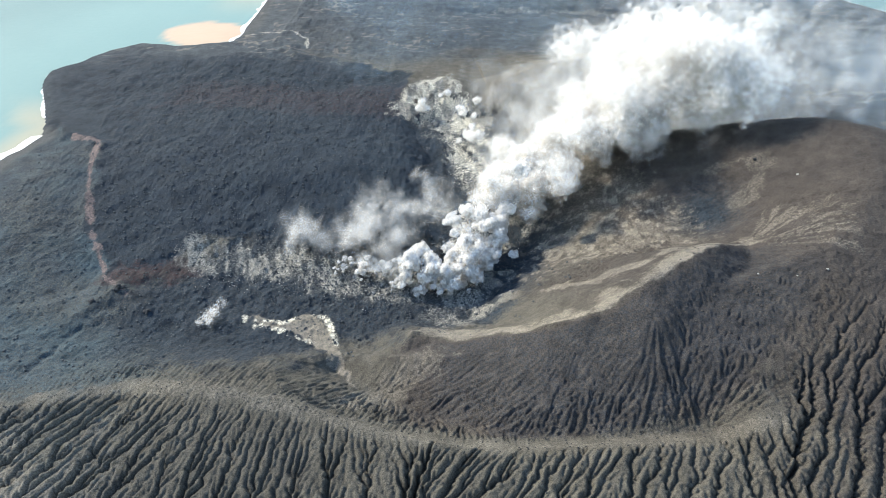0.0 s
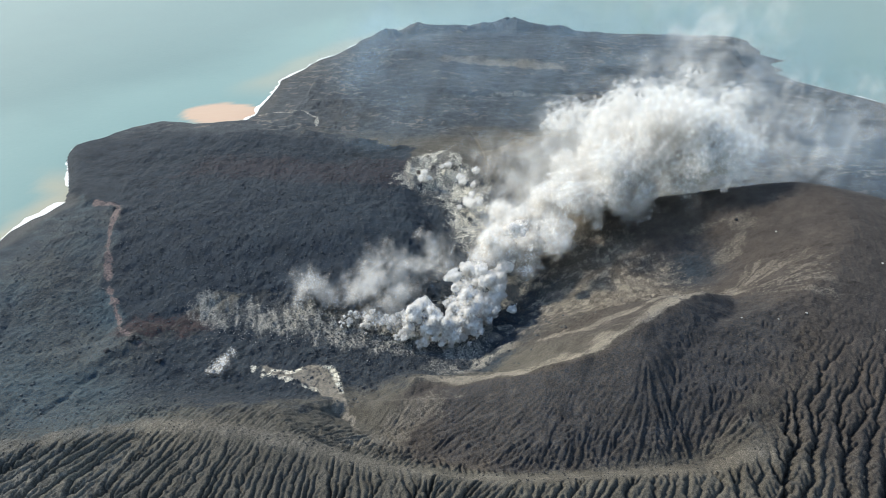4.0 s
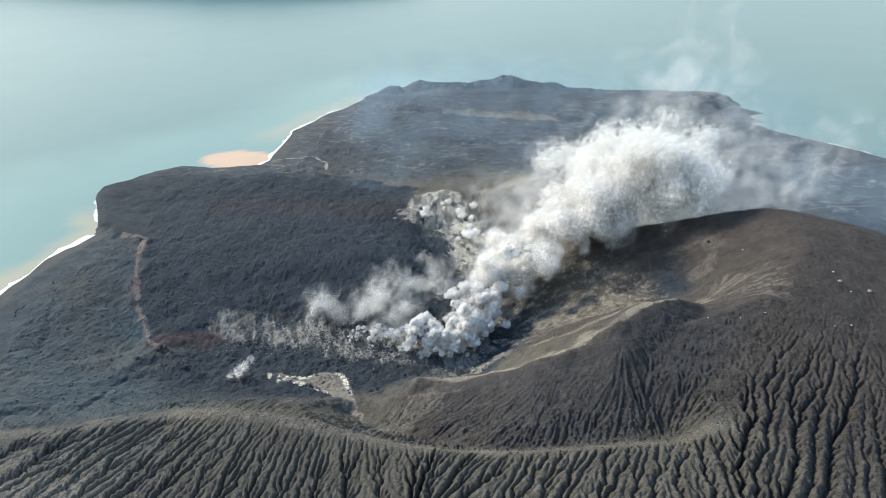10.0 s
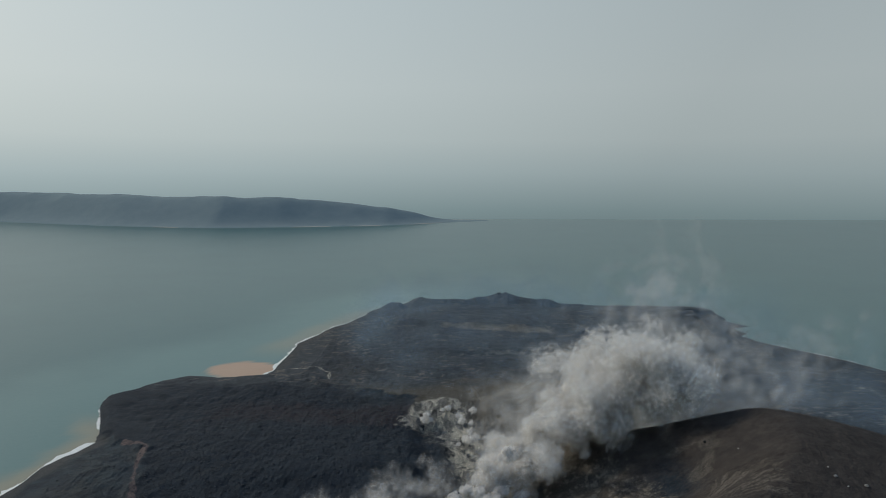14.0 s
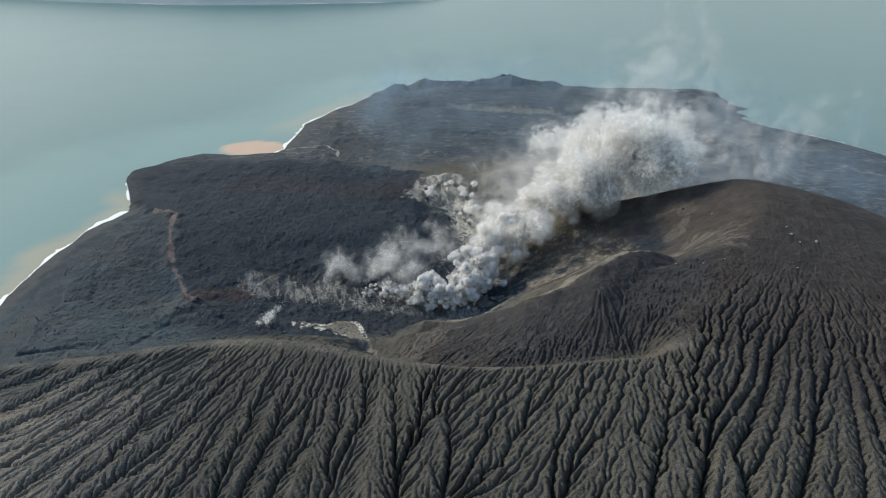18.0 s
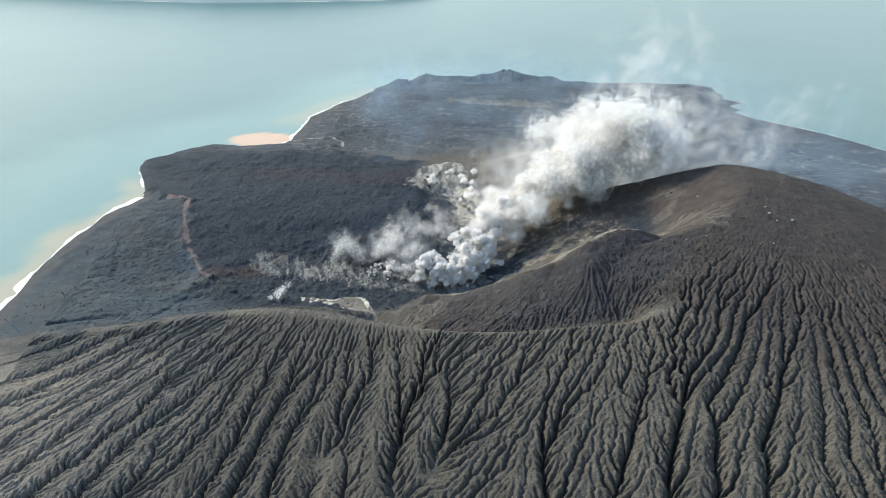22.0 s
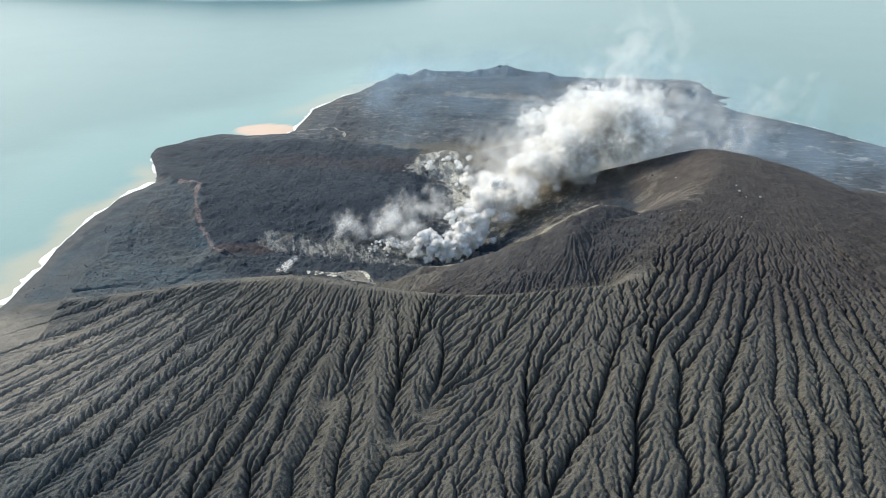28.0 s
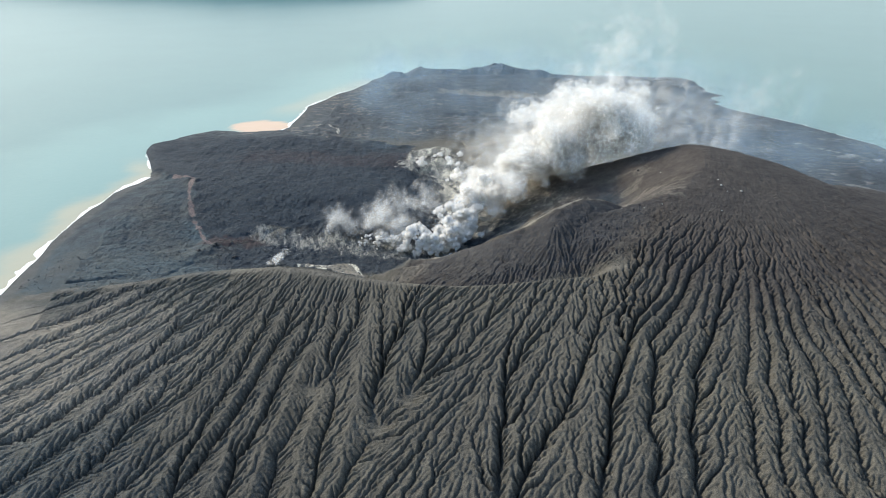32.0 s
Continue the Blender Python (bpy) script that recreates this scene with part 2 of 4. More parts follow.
def flanks(x, y, line, slope):
    """Height of the straight flanks that fall on both sides of a crest of (x, y, z) corners."""
    best = np.full(x.shape, -1e9)
    for (ax, ay, az), (bx, by, bz) in zip(line, line[1:]):
        dx, dy = bx - ax, by - ay
        u = np.clip(((x - ax) * dx + (y - ay) * dy) / (dx * dx + dy * dy), 0, 1)
        best = np.maximum(best, az + u * (bz - az) - slope * (np.hypot(np.hypot(x - ax - u * dx, y - ay - u * dy), 3) - 3))
    return best


def inside(x, y, ring):
    """Distance to the edge of a closed ring, positive inside."""
    odd = np.zeros(x.shape, bool)
    for (ax, ay), (bx, by) in zip(ring, ring[1:] + ring[:1]):
        if ay != by:
            odd ^= ((ay > y) != (by > y)) & (x < (bx - ax) * (y - ay) / (by - ay) + ax)
    d, _ = ridge(x, y, [(a, b, 0) for a, b in ring + ring[:1]])
    return np.where(odd, d, -d)


COAST = [(-436, -255), (-458, -131), (-462, 9), (-449, 50), (-437, 92), (-446, 120), (-468, 162), (-494, 210), (-506, 245),
         (-474, 278), (-457, 312), (-420, 336), (-370, 328), (-304, 345), (-297, 439), (-298, 548), (-261, 660), (-184, 818),
         (-150, 872), (-75, 930), (30, 930), (130, 950), (253, 925), (354, 887), (432, 853), (523, 846), (600, 840), (634, 780), (620, 745), (648, 706), (604, 676), (616, 638), (591, 620),
         (608, 572), (701, 443), (761, 307), (790, 100), (770, -150), (680, -400), (480, -580), (200, -660), (-100, -660),
         (-330, -580), (-420, -420)]
SUMMIT = (300.0, -150.0, 104.0)
WEST_FAN = (-80.0, -120.0)
FRONT_RIM = [(-400, -262, 5), (-330, -264, 15), (-282, -270, 26), (-236, -266, 33), (-201, -258, 33), (-160, -266, 40), (-120, -273, 41), (-90, -281, 41),
             (-60, -292, 43), (-28, -301, 45.5), (18, -308, 49), (61, -308, 51), (104, -308, 54), (150, -306, 60)]
INNER_RIDGE = [(-62, -212, 3), (-34, -205, 19), (5, -217, 33), (38, -232, 50), (72, -237, 69), (106, -224, 85), (136, -202, 89), (158, -185, 79),
               (181, -172, 67)]
MOAT = [(-85, -217, -2), (-63, -240, 6), (-30, -256, 13), (7, -267, 18), (39, -277, 26), (82, -288, 39), (121, -299, 52)]
CONE = (283.0, -75.0, 109.0)
CONE_CREST = [(120, -95), (230, -86), (283, -75), (367, -115), (407, -158), (457, -145), (620, -150)]
BACK_RIM = [(-60, 178, 15), (-10, 190, 22), (34, 160, 28), (104, 222, 27), (211, 275, 20), (320, 300, 14)]
PIT = [(-150, -112, 0), (-105, -122, 0), (-18, -136, 0), (20, -70, 0), (17, 40, 0), (-10, 100, 0)]
LAVA = [(-410, 85), (-361, 58), (-345, 8), (-311, -75), (-272, -130), (-240, -116), (-220, -74), (-163, -68), (-100, -84), (-20, -84),
        (-15, 60), (-55, 140), (-60, 170), (-50, 225), (-160, 275), (-204, 296), (-240, 330), (-330, 370), (-560, 330), (-560, 180), (-460, 130)]
FAR_HILLS = [(390, 830, 12, 70), (560, 780, 12, 55), (180, 600, 15, 120), (40, 660, 11, 140)]
FAR_CREST = [(-165, 830, 4), (-146, 846, 16), (-126, 850, 19), (-108, 856, 10), (-72, 880, 24), (-30, 884, 20), (50, 892, 15), (58, 896, 21), (92, 902, 22),
             (118, 906, 31), (146, 906, 31), (176, 900, 22), (250, 890, 17), (272, 884, 10), (345, 868, 10)]


def coast_distance(x, y):
    wob = value_noise(x, y, 40, 5, 3) * 4
    return inside(x + wob, y - wob, COAST)


def lava_zone(x, y):
    w = value_noise(x, y, 30, 8, 3) * 6
    return inside(x + w, y + w, LAVA)


def base_height(x, y):
    # the cone: a rounded top, a long southern slope, a steep fall behind its crest
    z = CONE[2] - 0.222 * (np.hypot(np.hypot(x - CONE[0], y - CONE[1]), 70) - 70)
    north = y - np.interp(x, [p[0] for p in CONE_CREST], [p[1] for p in CONE_CREST])
    z = z - 0.42 * (smax(north, 0 * x, 16) - 8)
    rim_y = np.interp(x, [p[0] for p in FRONT_RIM], [p[1] for p in FRONT_RIM])
    rd, rz = ridge(x, y, FRONT_RIM)
    inner = smooth(-8, 8, y - rim_y)
    rd = np.hypot(rd, 5) - 5
    z = z - 60 * inner * smooth(-30, -90, x)
    z = smax(z, 51 - 0.132 * np.hypot(x - WEST_FAN[0], y - WEST_FAN[1]) - 60 * inner, 4)
    z = smax(z, rz - rd * (0.20 + 0.36 * inner), 3)
    plain = 9 + 2.5 * value_noise(x, y, 160, 3, 3) + 6 * smooth(330, 480, x) - 40 * (1 - inner) * smooth(-4, -40, y - rim_y)
    z = smax(z, plain, 4)
    z = smax(z, 2.5 + 0 * x, 2)
    bd, bz = ridge(x, y, BACK_RIM)
    z = smax(z, bz - 0.22 * bd, 5)
    for hx, hy, hz, r in FAR_HILLS:
        z = np.maximum(z, z + (hz - 8) * np.exp(-((x - hx) ** 2 + (y - hy) ** 2) / (r * r)))
    fd, fz = ridge(x, y, FAR_CREST)
    z = smax(z, fz + 4 - 0.34 * fd + 3.0 * value_noise(x, y, 24, 14, 4, 0.65), 2)
    # the crater: a low floor, open to the plain in the west, steep under the cone in the east
    pd, _ = ridge(x, y, PIT)
    p = np.maximum(pd - 34, 0)
    west = smooth(-15, -80, x + 0.3 * y)
    wall = 0.47 * np.minimum(p, 150) + 0.62 * np.maximum(p - 150, 0)
    floor = -9 + 14 * smooth(-20, 110, y) + (1 - west) * wall + west * (0.12 * p + 4.5 * smooth(0, 14, lava_zone(x, y)) + 11 * smooth(55, 150, pd) * smooth(-60, 60, y))
    floor = floor + 1.1 * (smax(-202 - y, 0 * x, 14) - 3)
    z = smin(z, floor, 4)
    # the moat between the front rim and the inner ridge
    md, mz = ridge(x, y, MOAT)
    z = smin(z, mz + 0.74 * np.maximum(md - 3, 0) + 80 * smooth(40, 70, md), 2.5)
    wob = value_noise(x, y, 36, 12, 3) * 5
    back = smooth(-4, 4, y + wob - np.interp(x, [q[0] for q in INNER_RIDGE], [q[1] for q in INNER_RIDGE]))
    z = smax(z, flanks(x + 0.4 * wob, y + wob, INNER_RIDGE, 0.50 + 0.32 * back), 2)
    # the spoon-shaped scar under the cone's west side
    z = z - 9 * np.exp(-(((x - 186) / 34) ** 2 + ((y + 108) / 30) ** 2))
    return z


def finish_height(x, y, z, d=None):
    """Coast, lava blocks and small relief on top of the eroded form."""
    d = coast_distance(x, y) if d is None else d
    lv = lava_zone(x, y)
    lm = smooth(-4, 8, lv)
    rough = value_noise(x, y, 14, 21, 4, 0.6)
    z = z + lm * (1.3 * rough + 1.2 * value_noise(x, y, 55, 22, 2))
    plain = smooth(-20, -90, x) * smooth(-275, -235, y) * smooth(6, -4, lv) * smooth(20, 60, d)
    z = z + plain * (0.9 * value_noise(x, y, 9, 23, 3, 0.7) + 0.8 * value_noise(x, y, 28, 24, 2))
    pd, _ = ridge(x, y, PIT)
    z = z + smooth(110, 60, pd) * (1.0 * value_noise(x, y, 7, 25, 3, 0.7) + 0.8 * value_noise(x, y, 20, 26, 2))
    old = smooth(230, 330, y)
    z = z + old * smooth(15, 60, d) * (1.6 * value_noise(x + 0.5 * y, y * 1.6, 30, 27, 4, 0.6) + 2.2 * np.abs(value_noise(x * 0.6 + y * 0.5, y * 1.8, 60, 28, 3, 0.6)))
    z = z + 7 * smooth(-14, 14, y - np.interp(x, [-200, -30, 90, 190, 400], [700, 628, 590, 562, 520]) + 4 * rough) * old * smooth(60, 140, d)
    z = z + 5 * smooth(-8, 8, y - np.interp(x, [-200, 15, 88, 222, 420], [500, 446, 452, 436, 420]) + 4 * rough) * smooth(-160, -20, x) * smooth(420, 300, x) * smooth(60, 140, d)
    # the low broken mound on the west rim of the crater
    mound, mh = ridge(x, y, [(-225, -172, 3), (-260, -145, 8), (-278, -172, 4)])
    z = z + np.maximum(mh - 0.25 * mound, 0) * (1 + 0.3 * rough)
    for line, deep in (([(-408, -262, 0), (-363, -241, 0), (-318, -233, 0)], 3.0), ([(-388, -82, 0), (-369, -121, 0), (-362, -147, 0)], 1.6), ([(-272, -183, 0), (-277, -208, 0), (-282, -227, 0)], 2.0)):
        z = z - deep * np.exp(-((ridge(x + 3 * rough, y + 3 * rough, line)[0] / 3.2) ** 2))
    z = z + (0.36 - 0.28 * smooth(-270, -300, y)) * value_noise(x, y, 3.0, 29, 2, 0.7) * (d > 30)
    berm = np.exp(-(lv / 7.0) ** 2) * smooth(-220, -80, y)
    z = z + 2.5 * berm * (d > 25)
    cliff = 8.0 * (1 - np.exp(-np.maximum(d, 0) / 5.0)) + 0.6
    beach = 0.5 + 0.085 * np.maximum(d, 0)
    top = beach + (cliff - beach) * smooth(-6, 6, lv) + 400 * smooth(60, 130, d)
    top = top + 5 * smooth(700, 760, y) * smooth(0, 12, d)
    top = top + 80 * smooth(4, 22, d) * smooth(780, 830, y)
    z = smin(z, top, 1.0)
    return np.where(d > 0, np.maximum(z, 0.35 - 40 * smooth(60, 110, d)), -0.3 + 0.12 * np.maximum(d, -60))


def erode(z, weight, step, rounds, k, seed):
    """Running water: each cell drains to a lower neighbour, and cuts down by the water that it carries."""
    ny, nx = z.shape
    rng = np.random.RandomState(seed)
    idx = np.arange(ny * nx).reshape(ny, nx)
    shifts = [(-1, -1), (-1, 0), (-1, 1), (0, -1), (0, 1), (1, -1), (1, 0), (1, 1)]
    for r in range(rounds):
        pad = np.pad(z, 1, mode="edge")
        best, rec, length = np.zeros_like(z), idx.copy(), np.full(z.shape, step)
        for dy, dx in shifts:
            far = step * math.hypot(dx, dy)
            drop = (z - pad[1 + dy:1 + dy + ny, 1 + dx:1 + dx + nx]) / far
            pull = drop * (0.75 + 0.5 * rng.rand(ny, nx))
            ok = (pull > best) & (drop > 0)
            if dy:
                ok[0 if dy < 0 else -1, :] = False
            if dx:
                ok[:, 0 if dx < 0 else -1] = False
            best, rec, length = np.where(ok, pull, best), np.where(ok, idx + dy * nx + dx, rec), np.where(ok, far, length)
        order = np.argsort(-z, axis=None, kind="stable").tolist()
        area, to = [step * step] * (ny * nx), rec.ravel().tolist()
        for c in order:
            t = to[c]
            if t != c:
                area[t] += area[c]
        cut = (k * weight.ravel() * np.array(area) ** 0.42 / length.ravel()).tolist()
        flat = z.ravel().tolist()
        for c in reversed(order):
            t = to[c]
            if t != c and flat[t] < flat[c]:
                f = cut[c]
                flat[c] = (flat[c] + f * flat[t]) / (1 + f)
        z = np.array(flat).reshape(ny, nx)
        pad = np.pad(z, 1, mode="edge")
        z = z + weight * 0.006 * (pad[:-2, 1:-1] + pad[2:, 1:-1] + pad[1:-1, :-2] + pad[1:-1, 2:] - 4 * z)
    return z


def lattice(stops):
    """Coordinates along an axis: (start, step) pairs, the last one the end."""
    out = []
    for (a, s), (b, _) in zip(stops, stops[1:]):
        out += list(np.linspace(a, b, max(1, round((b - a) / s)), endpoint=False))
    return np.array(out + [stops[-1][0]])


def gully_weight(x, y):
    """How freely water cuts: loose ash slopes, not the lava, the pit or the plain."""
    w = smooth(4, 100, coast_distance(x, y) + 16 * value_noise(x, y, 26, 35, 3)) * smooth(-8, 6, -lava_zone(x, y))
    pd, _ = ridge(x, y, PIT)
    w = w * smooth(60, 110, pd)
    rimy = np.interp(x, [p[0] for p in FRONT_RIM], [p[1] for p in FRONT_RIM])
    left = smooth(-60, -130, x) * smooth(0, 50, y - rimy + 14 * value_noise(x, y, 30, 36, 3))
    nd, _ = ridge(x, y, INNER_RIDGE)
    back = smooth(-2, 4, y - np.interp(x, [p[0] for p in INNER_RIDGE], [p[1] for p in INNER_RIDGE])) * smooth(60, 40, nd)
    return w * (1 - 0.85 * left) * (1 - 0.9 * back) * (1 - 0.9 * smooth(16, 6, nd)) * (1 - 0.7 * smooth(14, 2, ridge(x, y, FRONT_RIM)[0]))


# the main gullies of the front slope, each from its head down
GULLIES = [
    [(-89, -318), (-88, -383), (-97, -412), (-101, -435), (-110, -467), (-114, -540)],
    [(-71, -327), (-80, -366), (-88, -402), (-97, -412)],
    [(48, -329), (17, -387), (-6, -406), (-28, -431), (-51, -463), (-75, -540)],
    [(-16, -345), (-17, -392), (-26, -428)],
    [(-45, -370), (-48, -425), (-44, -450)],
    [(65, -373), (45, -423), (41, -455), (28, -540)],
    [(127, -350), (103, -406), (87, -440), (53, -490), (35, -530)],
]
GULLIES_WEST = [
    [(-193, -284), (-226, -326), (-236, -372), (-279, -431), (-330, -490)],
    [(-258, -304), (-291, -330), (-321, -362), (-375, -405)],
    [(-162, -320), (-191, -341), (-208, -378), (-216, -428), (-250, -530)],
    [(-122, -350), (-145, -373), (-164, -427), (-175, -530)],
    [(-99, -348), (-119, -388), (-137, -435), (-136, -540)],
]
GULLIES_EAST = [
    [(194, -300), (163, -348), (131, -398), (113, -446), (88, -540)],
    [(245, -276), (199, -331), (159, -390), (142, -439), (122, -540)],
    [(245, -315), (211, -371), (182, -413), (160, -467), (142, -540)],
]

E_STEP = 0.8
EX, EY = np.arange(-470, 450.1, E_STEP), np.arange(-590, -59.9, E_STEP)


def folds(x, y, centre, angle, seed, feather=0.0):
    """Straight V-shaped furrows that run outward from a centre, uneven in depth, about -1 to 0, with slanting side rills feather metres deep."""
    d = np.hypot(x - centre[0], y - centre[1])
    a = np.arctan2(y - centre[1], x - centre[0]) + 0.035 * value_noise(x, y, 80, seed, 2) + 0.7 / np.maximum(d, 60) * value_noise(x, y, 14, seed + 1, 3)
    u = a / angle
    k = np.floor(u).astype(int)
    pick = np.random.RandomState(seed)
    depth, shift = pick.rand(4096) * 0.9 + 0.35, 0.3 + 0.4 * pick.rand(4096)
    f, m = u - k, shift[k % 4096]
    v = np.where(f < m, f / m, (1 - f) / (1 - m))
    out = -v * depth[k % 4096]
    if feather:
        across = (1 - v) * angle * d * 0.5
        run = d - 0.9 * across + 0.7 * value_noise(x, y, 11, seed + 2, 2)
        rill = 1 - np.abs(value_noise(run, 31.7 * k + 400.0 * (f < m) + across * 0.12, 5.0, seed + 3, 2, 0.45)) * 2.4
        return out, -feather * np.clip(rill, -0.3, 1) * smooth(0, 0.3, 1 - v) * (0.45 + 0.55 * smooth(1.0, 0.5, 1 - v))
    return out, 0.0


def boxed(z, half):
    for axis in (0, 1):
        run = np.cumsum(np.pad(z, [(half, half) if k == axis else (0, 0) for k in (0, 1)], mode="edge"), axis=axis)
        z = (run[2 * half:] - run[:-2 * half]) / (2 * half) if axis == 0 else (run[:, 2 * half:] - run[:, :-2 * half]) / (2 * half)
    return z


def rills(z):
    """Fine grooves that follow the fall of a surface, about -1 to 1."""
    for _ in range(2):
        z = boxed(z, 2)
    gy, gx = np.gradient(z, E_STEP)
    steep = np.hypot(gx, gy) + 1e-6
    gx, gy = gx / steep, gy / steep
    ny, nx = z.shape
    rng = np.random.RandomState(53)
    grain = rng.normal(size=z.shape)
    total = grain.copy()
    for sign in (1, -1):
        px, py = np.meshgrid(np.arange(nx, dtype=float), np.arange(ny, dtype=float))
        for k in range(16):
            i, j = np.clip(px + 0.5, 0, nx - 1).astype(int), np.clip(py + 0.5, 0, ny - 1).astype(int)
            px, py = px + sign * gx[j, i], py + sign * gy[j, i]
            i, j = np.clip(px + 0.5, 0, nx - 1).astype(int), np.clip(py + 0.5, 0, ny - 1).astype(int)
            total += grain[j, i]
    pad = np.pad(total, 1, mode="edge")
    total = (4 * total + pad[:-2, 1:-1] + pad[2:, 1:-1] + pad[1:-1, :-2] + pad[1:-1, 2:]) / 8
    total = total - boxed(total, 2)
    return np.clip(total / total.std(), -2.2, 2.2) * smooth(0.1, 0.4, steep)


def gullied():
    """Depth that running water has added to or taken from the plain form of the slopes."""
    x, y = np.meshgrid(EX, EY)
    w = gully_weight(x, y)
    # outer slopes: three fans of loose ash, under the west rim, the knoll and the summit
    d1, d2 = np.hypot(x - WEST_FAN[0], y - WEST_FAN[1]), np.hypot(x - SUMMIT[0], y - SUMMIT[1])
    west_form = smax(130 - 0.27 * d1, 136.5 - 0.27 * np.hypot(x - 150, y + 170), 3)
    form = smax(west_form, 156 - 0.27 * d2, 3)
    crest_x = [p[0] for p in FRONT_RIM] + [186, 225, 300, 520]
    crest_y = [p[1] for p in FRONT_RIM] + [-262, -206, -120, -60]
    within = smooth(-10, 10, y - np.interp(x, crest_x, crest_y))
    near_top = 1 - 0.93 * np.exp(-((d2 + 14 * value_noise(x, y, 30, 39, 2)) / 142) ** 6)
    start = form + (0.30 * value_noise(x, y, 4, 31, 3, 0.6) + 0.35 * value_noise(x, y, 26, 32, 2)) * w
    east = smooth(-10, 10, (156 - 0.27 * d2) - west_form)
    grow = 0.06 + 0.94 * smooth(165, 320, d1)
    west_part, east_part = (1 - east) * smooth(60, -60, x), smooth(140, 240, d2) * east
    big_w, rill_w = folds(x, y, WEST_FAN, 0.084, 36, 1.5)
    big_e, rill_e = folds(x, y, SUMMIT, 0.046, 38, 1.3)
    start += w * west_part * (2.6 * grow * big_w + 0.14 * smooth(300, 190, d1) * folds(x, y, WEST_FAN, 0.022, 40)[0])
    start += w * 0.9 * east_part * big_e
    feathers = w * (grow * west_part * rill_w + east_part * rill_e)
    wx, wy = x + 3 * value_noise(x, y, 22, 33, 3), y + 3 * value_noise(x, y, 22, 34, 3)
    for lines, deep in ((GULLIES, 3.2), (GULLIES_WEST, 2.0), (GULLIES_EAST, 2.4)):
        for line in lines:
            d, down = ridge(wx, wy, [(a, b, k / (len(line) - 1)) for k, (a, b) in enumerate(line)])
            start -= w * (0.25 + 0.75 * down) * deep * (0.6 * np.exp(-(d / 4.0) ** 2) + 0.6 * np.exp(-(d / 13.0) ** 2))
    cut = erode(start, w * near_top * (1 - within) * (1 - 0.75 * smooth(235, 150, d1) * (1 - east)), E_STEP, ROUNDS, CUT, 7) - form
    # keep the mean slope where it was
    cut = cut - 0.85 * boxed(cut, 25)
    # broad gullies as shallow as the loose ash lets them be, fine rills crisp
    soft = cut
    for _ in range(8):
        pad = np.pad(soft, 1, mode="edge")
        soft = (pad[:-2, 1:-1] + pad[2:, 1:-1] + pad[1:-1, :-2] + pad[1:-1, 2:] + 2 * soft) / 6
    cut = (soft * (0.66 + 0.1 * smooth(-120, 80, x)) * (0.78 + 0.22 * smooth(-335, -410, y)) + 1.15 * (cut - soft) + 0.12 * feathers) * (1 - within)
    # the slopes within the rim drain into the moat
    i0, i1, j0, j1 = 430, 990, 312, 587
    sub = (slice(j0, j1), slice(i0, i1))
    flat = base_height(x[sub], y[sub])
    low = smooth(22, 55, ridge(x[sub], y[sub], INNER_RIDGE)[0])
    inner = erode(flat + (0.8 * value_noise(x[sub], y[sub], 9, 37, 4, 0.6) + 0.8 * value_noise(x[sub], y[sub], 3.5, 44, 3, 0.6)) * w[sub], w[sub] * within[sub] * low, E_STEP, 20, 0.75 * CUT, 8) - flat
    cut[sub] += 0.62 * (inner - 0.85 * boxed(inner, 25)) * within[sub] * smooth(-122, -92, x[sub]) * smooth(315, 280, x[sub]) * smooth(-122, -140, y[sub])
    # side rills run straight down the flanks of the gullies
    calm = smooth(70, 130, d2) * (1 - 0.6 * smooth(12, 2, ridge(x, y, FRONT_RIM)[0]))
    cut += w * calm * (0.42 + within * (0.48 * smooth(12, 50, ridge(x, y, INNER_RIDGE)[0]) - 0.3)) * rills(form * (1 - within) + within * base_height(x, y) + cut)
    return cut * smooth(448, 385, x) * smooth(-62, -110, y) * smooth(-588, -550, y)


ROUNDS, CUT = 32, 0.044
e_cut = gullied()


def sampled(grid, x, y):
    """Bicubic reading of the gully depths; none outside."""
    u, v = (x - EX[0]) / E_STEP, (y - EY[0]) / E_STEP
    ok = (u >= 1) & (v >= 1) & (u < len(EX) - 3) & (v < len(EY) - 3)
    u, v = np.clip(u, 1, len(EX) - 3.001), np.clip(v, 1, len(EY) - 3.001)
    i, j = u.astype(int), v.astype(int)
    fu, fv = u - i, v - j

    def cubic(f):
        return [((-0.5 * f + 1) * f - 0.5) * f, (1.5 * f - 2.5) * f * f + 1, ((-1.5 * f + 2) * f + 0.5) * f, (0.5 * f - 0.5) * f * f]

    total = np.zeros_like(x)
    for a, wa in enumerate(cubic(fv)):
        for b, wb in enumerate(cubic(fu)):
            total += wa * wb * grid[j + a - 1, i + b - 1]
    return np.where(ok, total, 0.0)


GX = lattice([(-640, 8), (-520, 4), (-430, 0.95), (-300, 0.75), (330, 1.4), (440, 5), (860, 0)])
GY = lattice([(-700, 4), (-560, 1.2), (-510, 0.72), (-280, 1.0), (-190, 1.6), (-60, 2.6), (320, 4), (1080, 0)])
tx, ty = np.meshgrid(GX, GY)
t_coast = coast_distance(tx, ty)
t_cut = sampled(e_cut, tx, ty)
TZ = finish_height(tx, ty, base_height(tx, ty) + t_cut, t_coast)


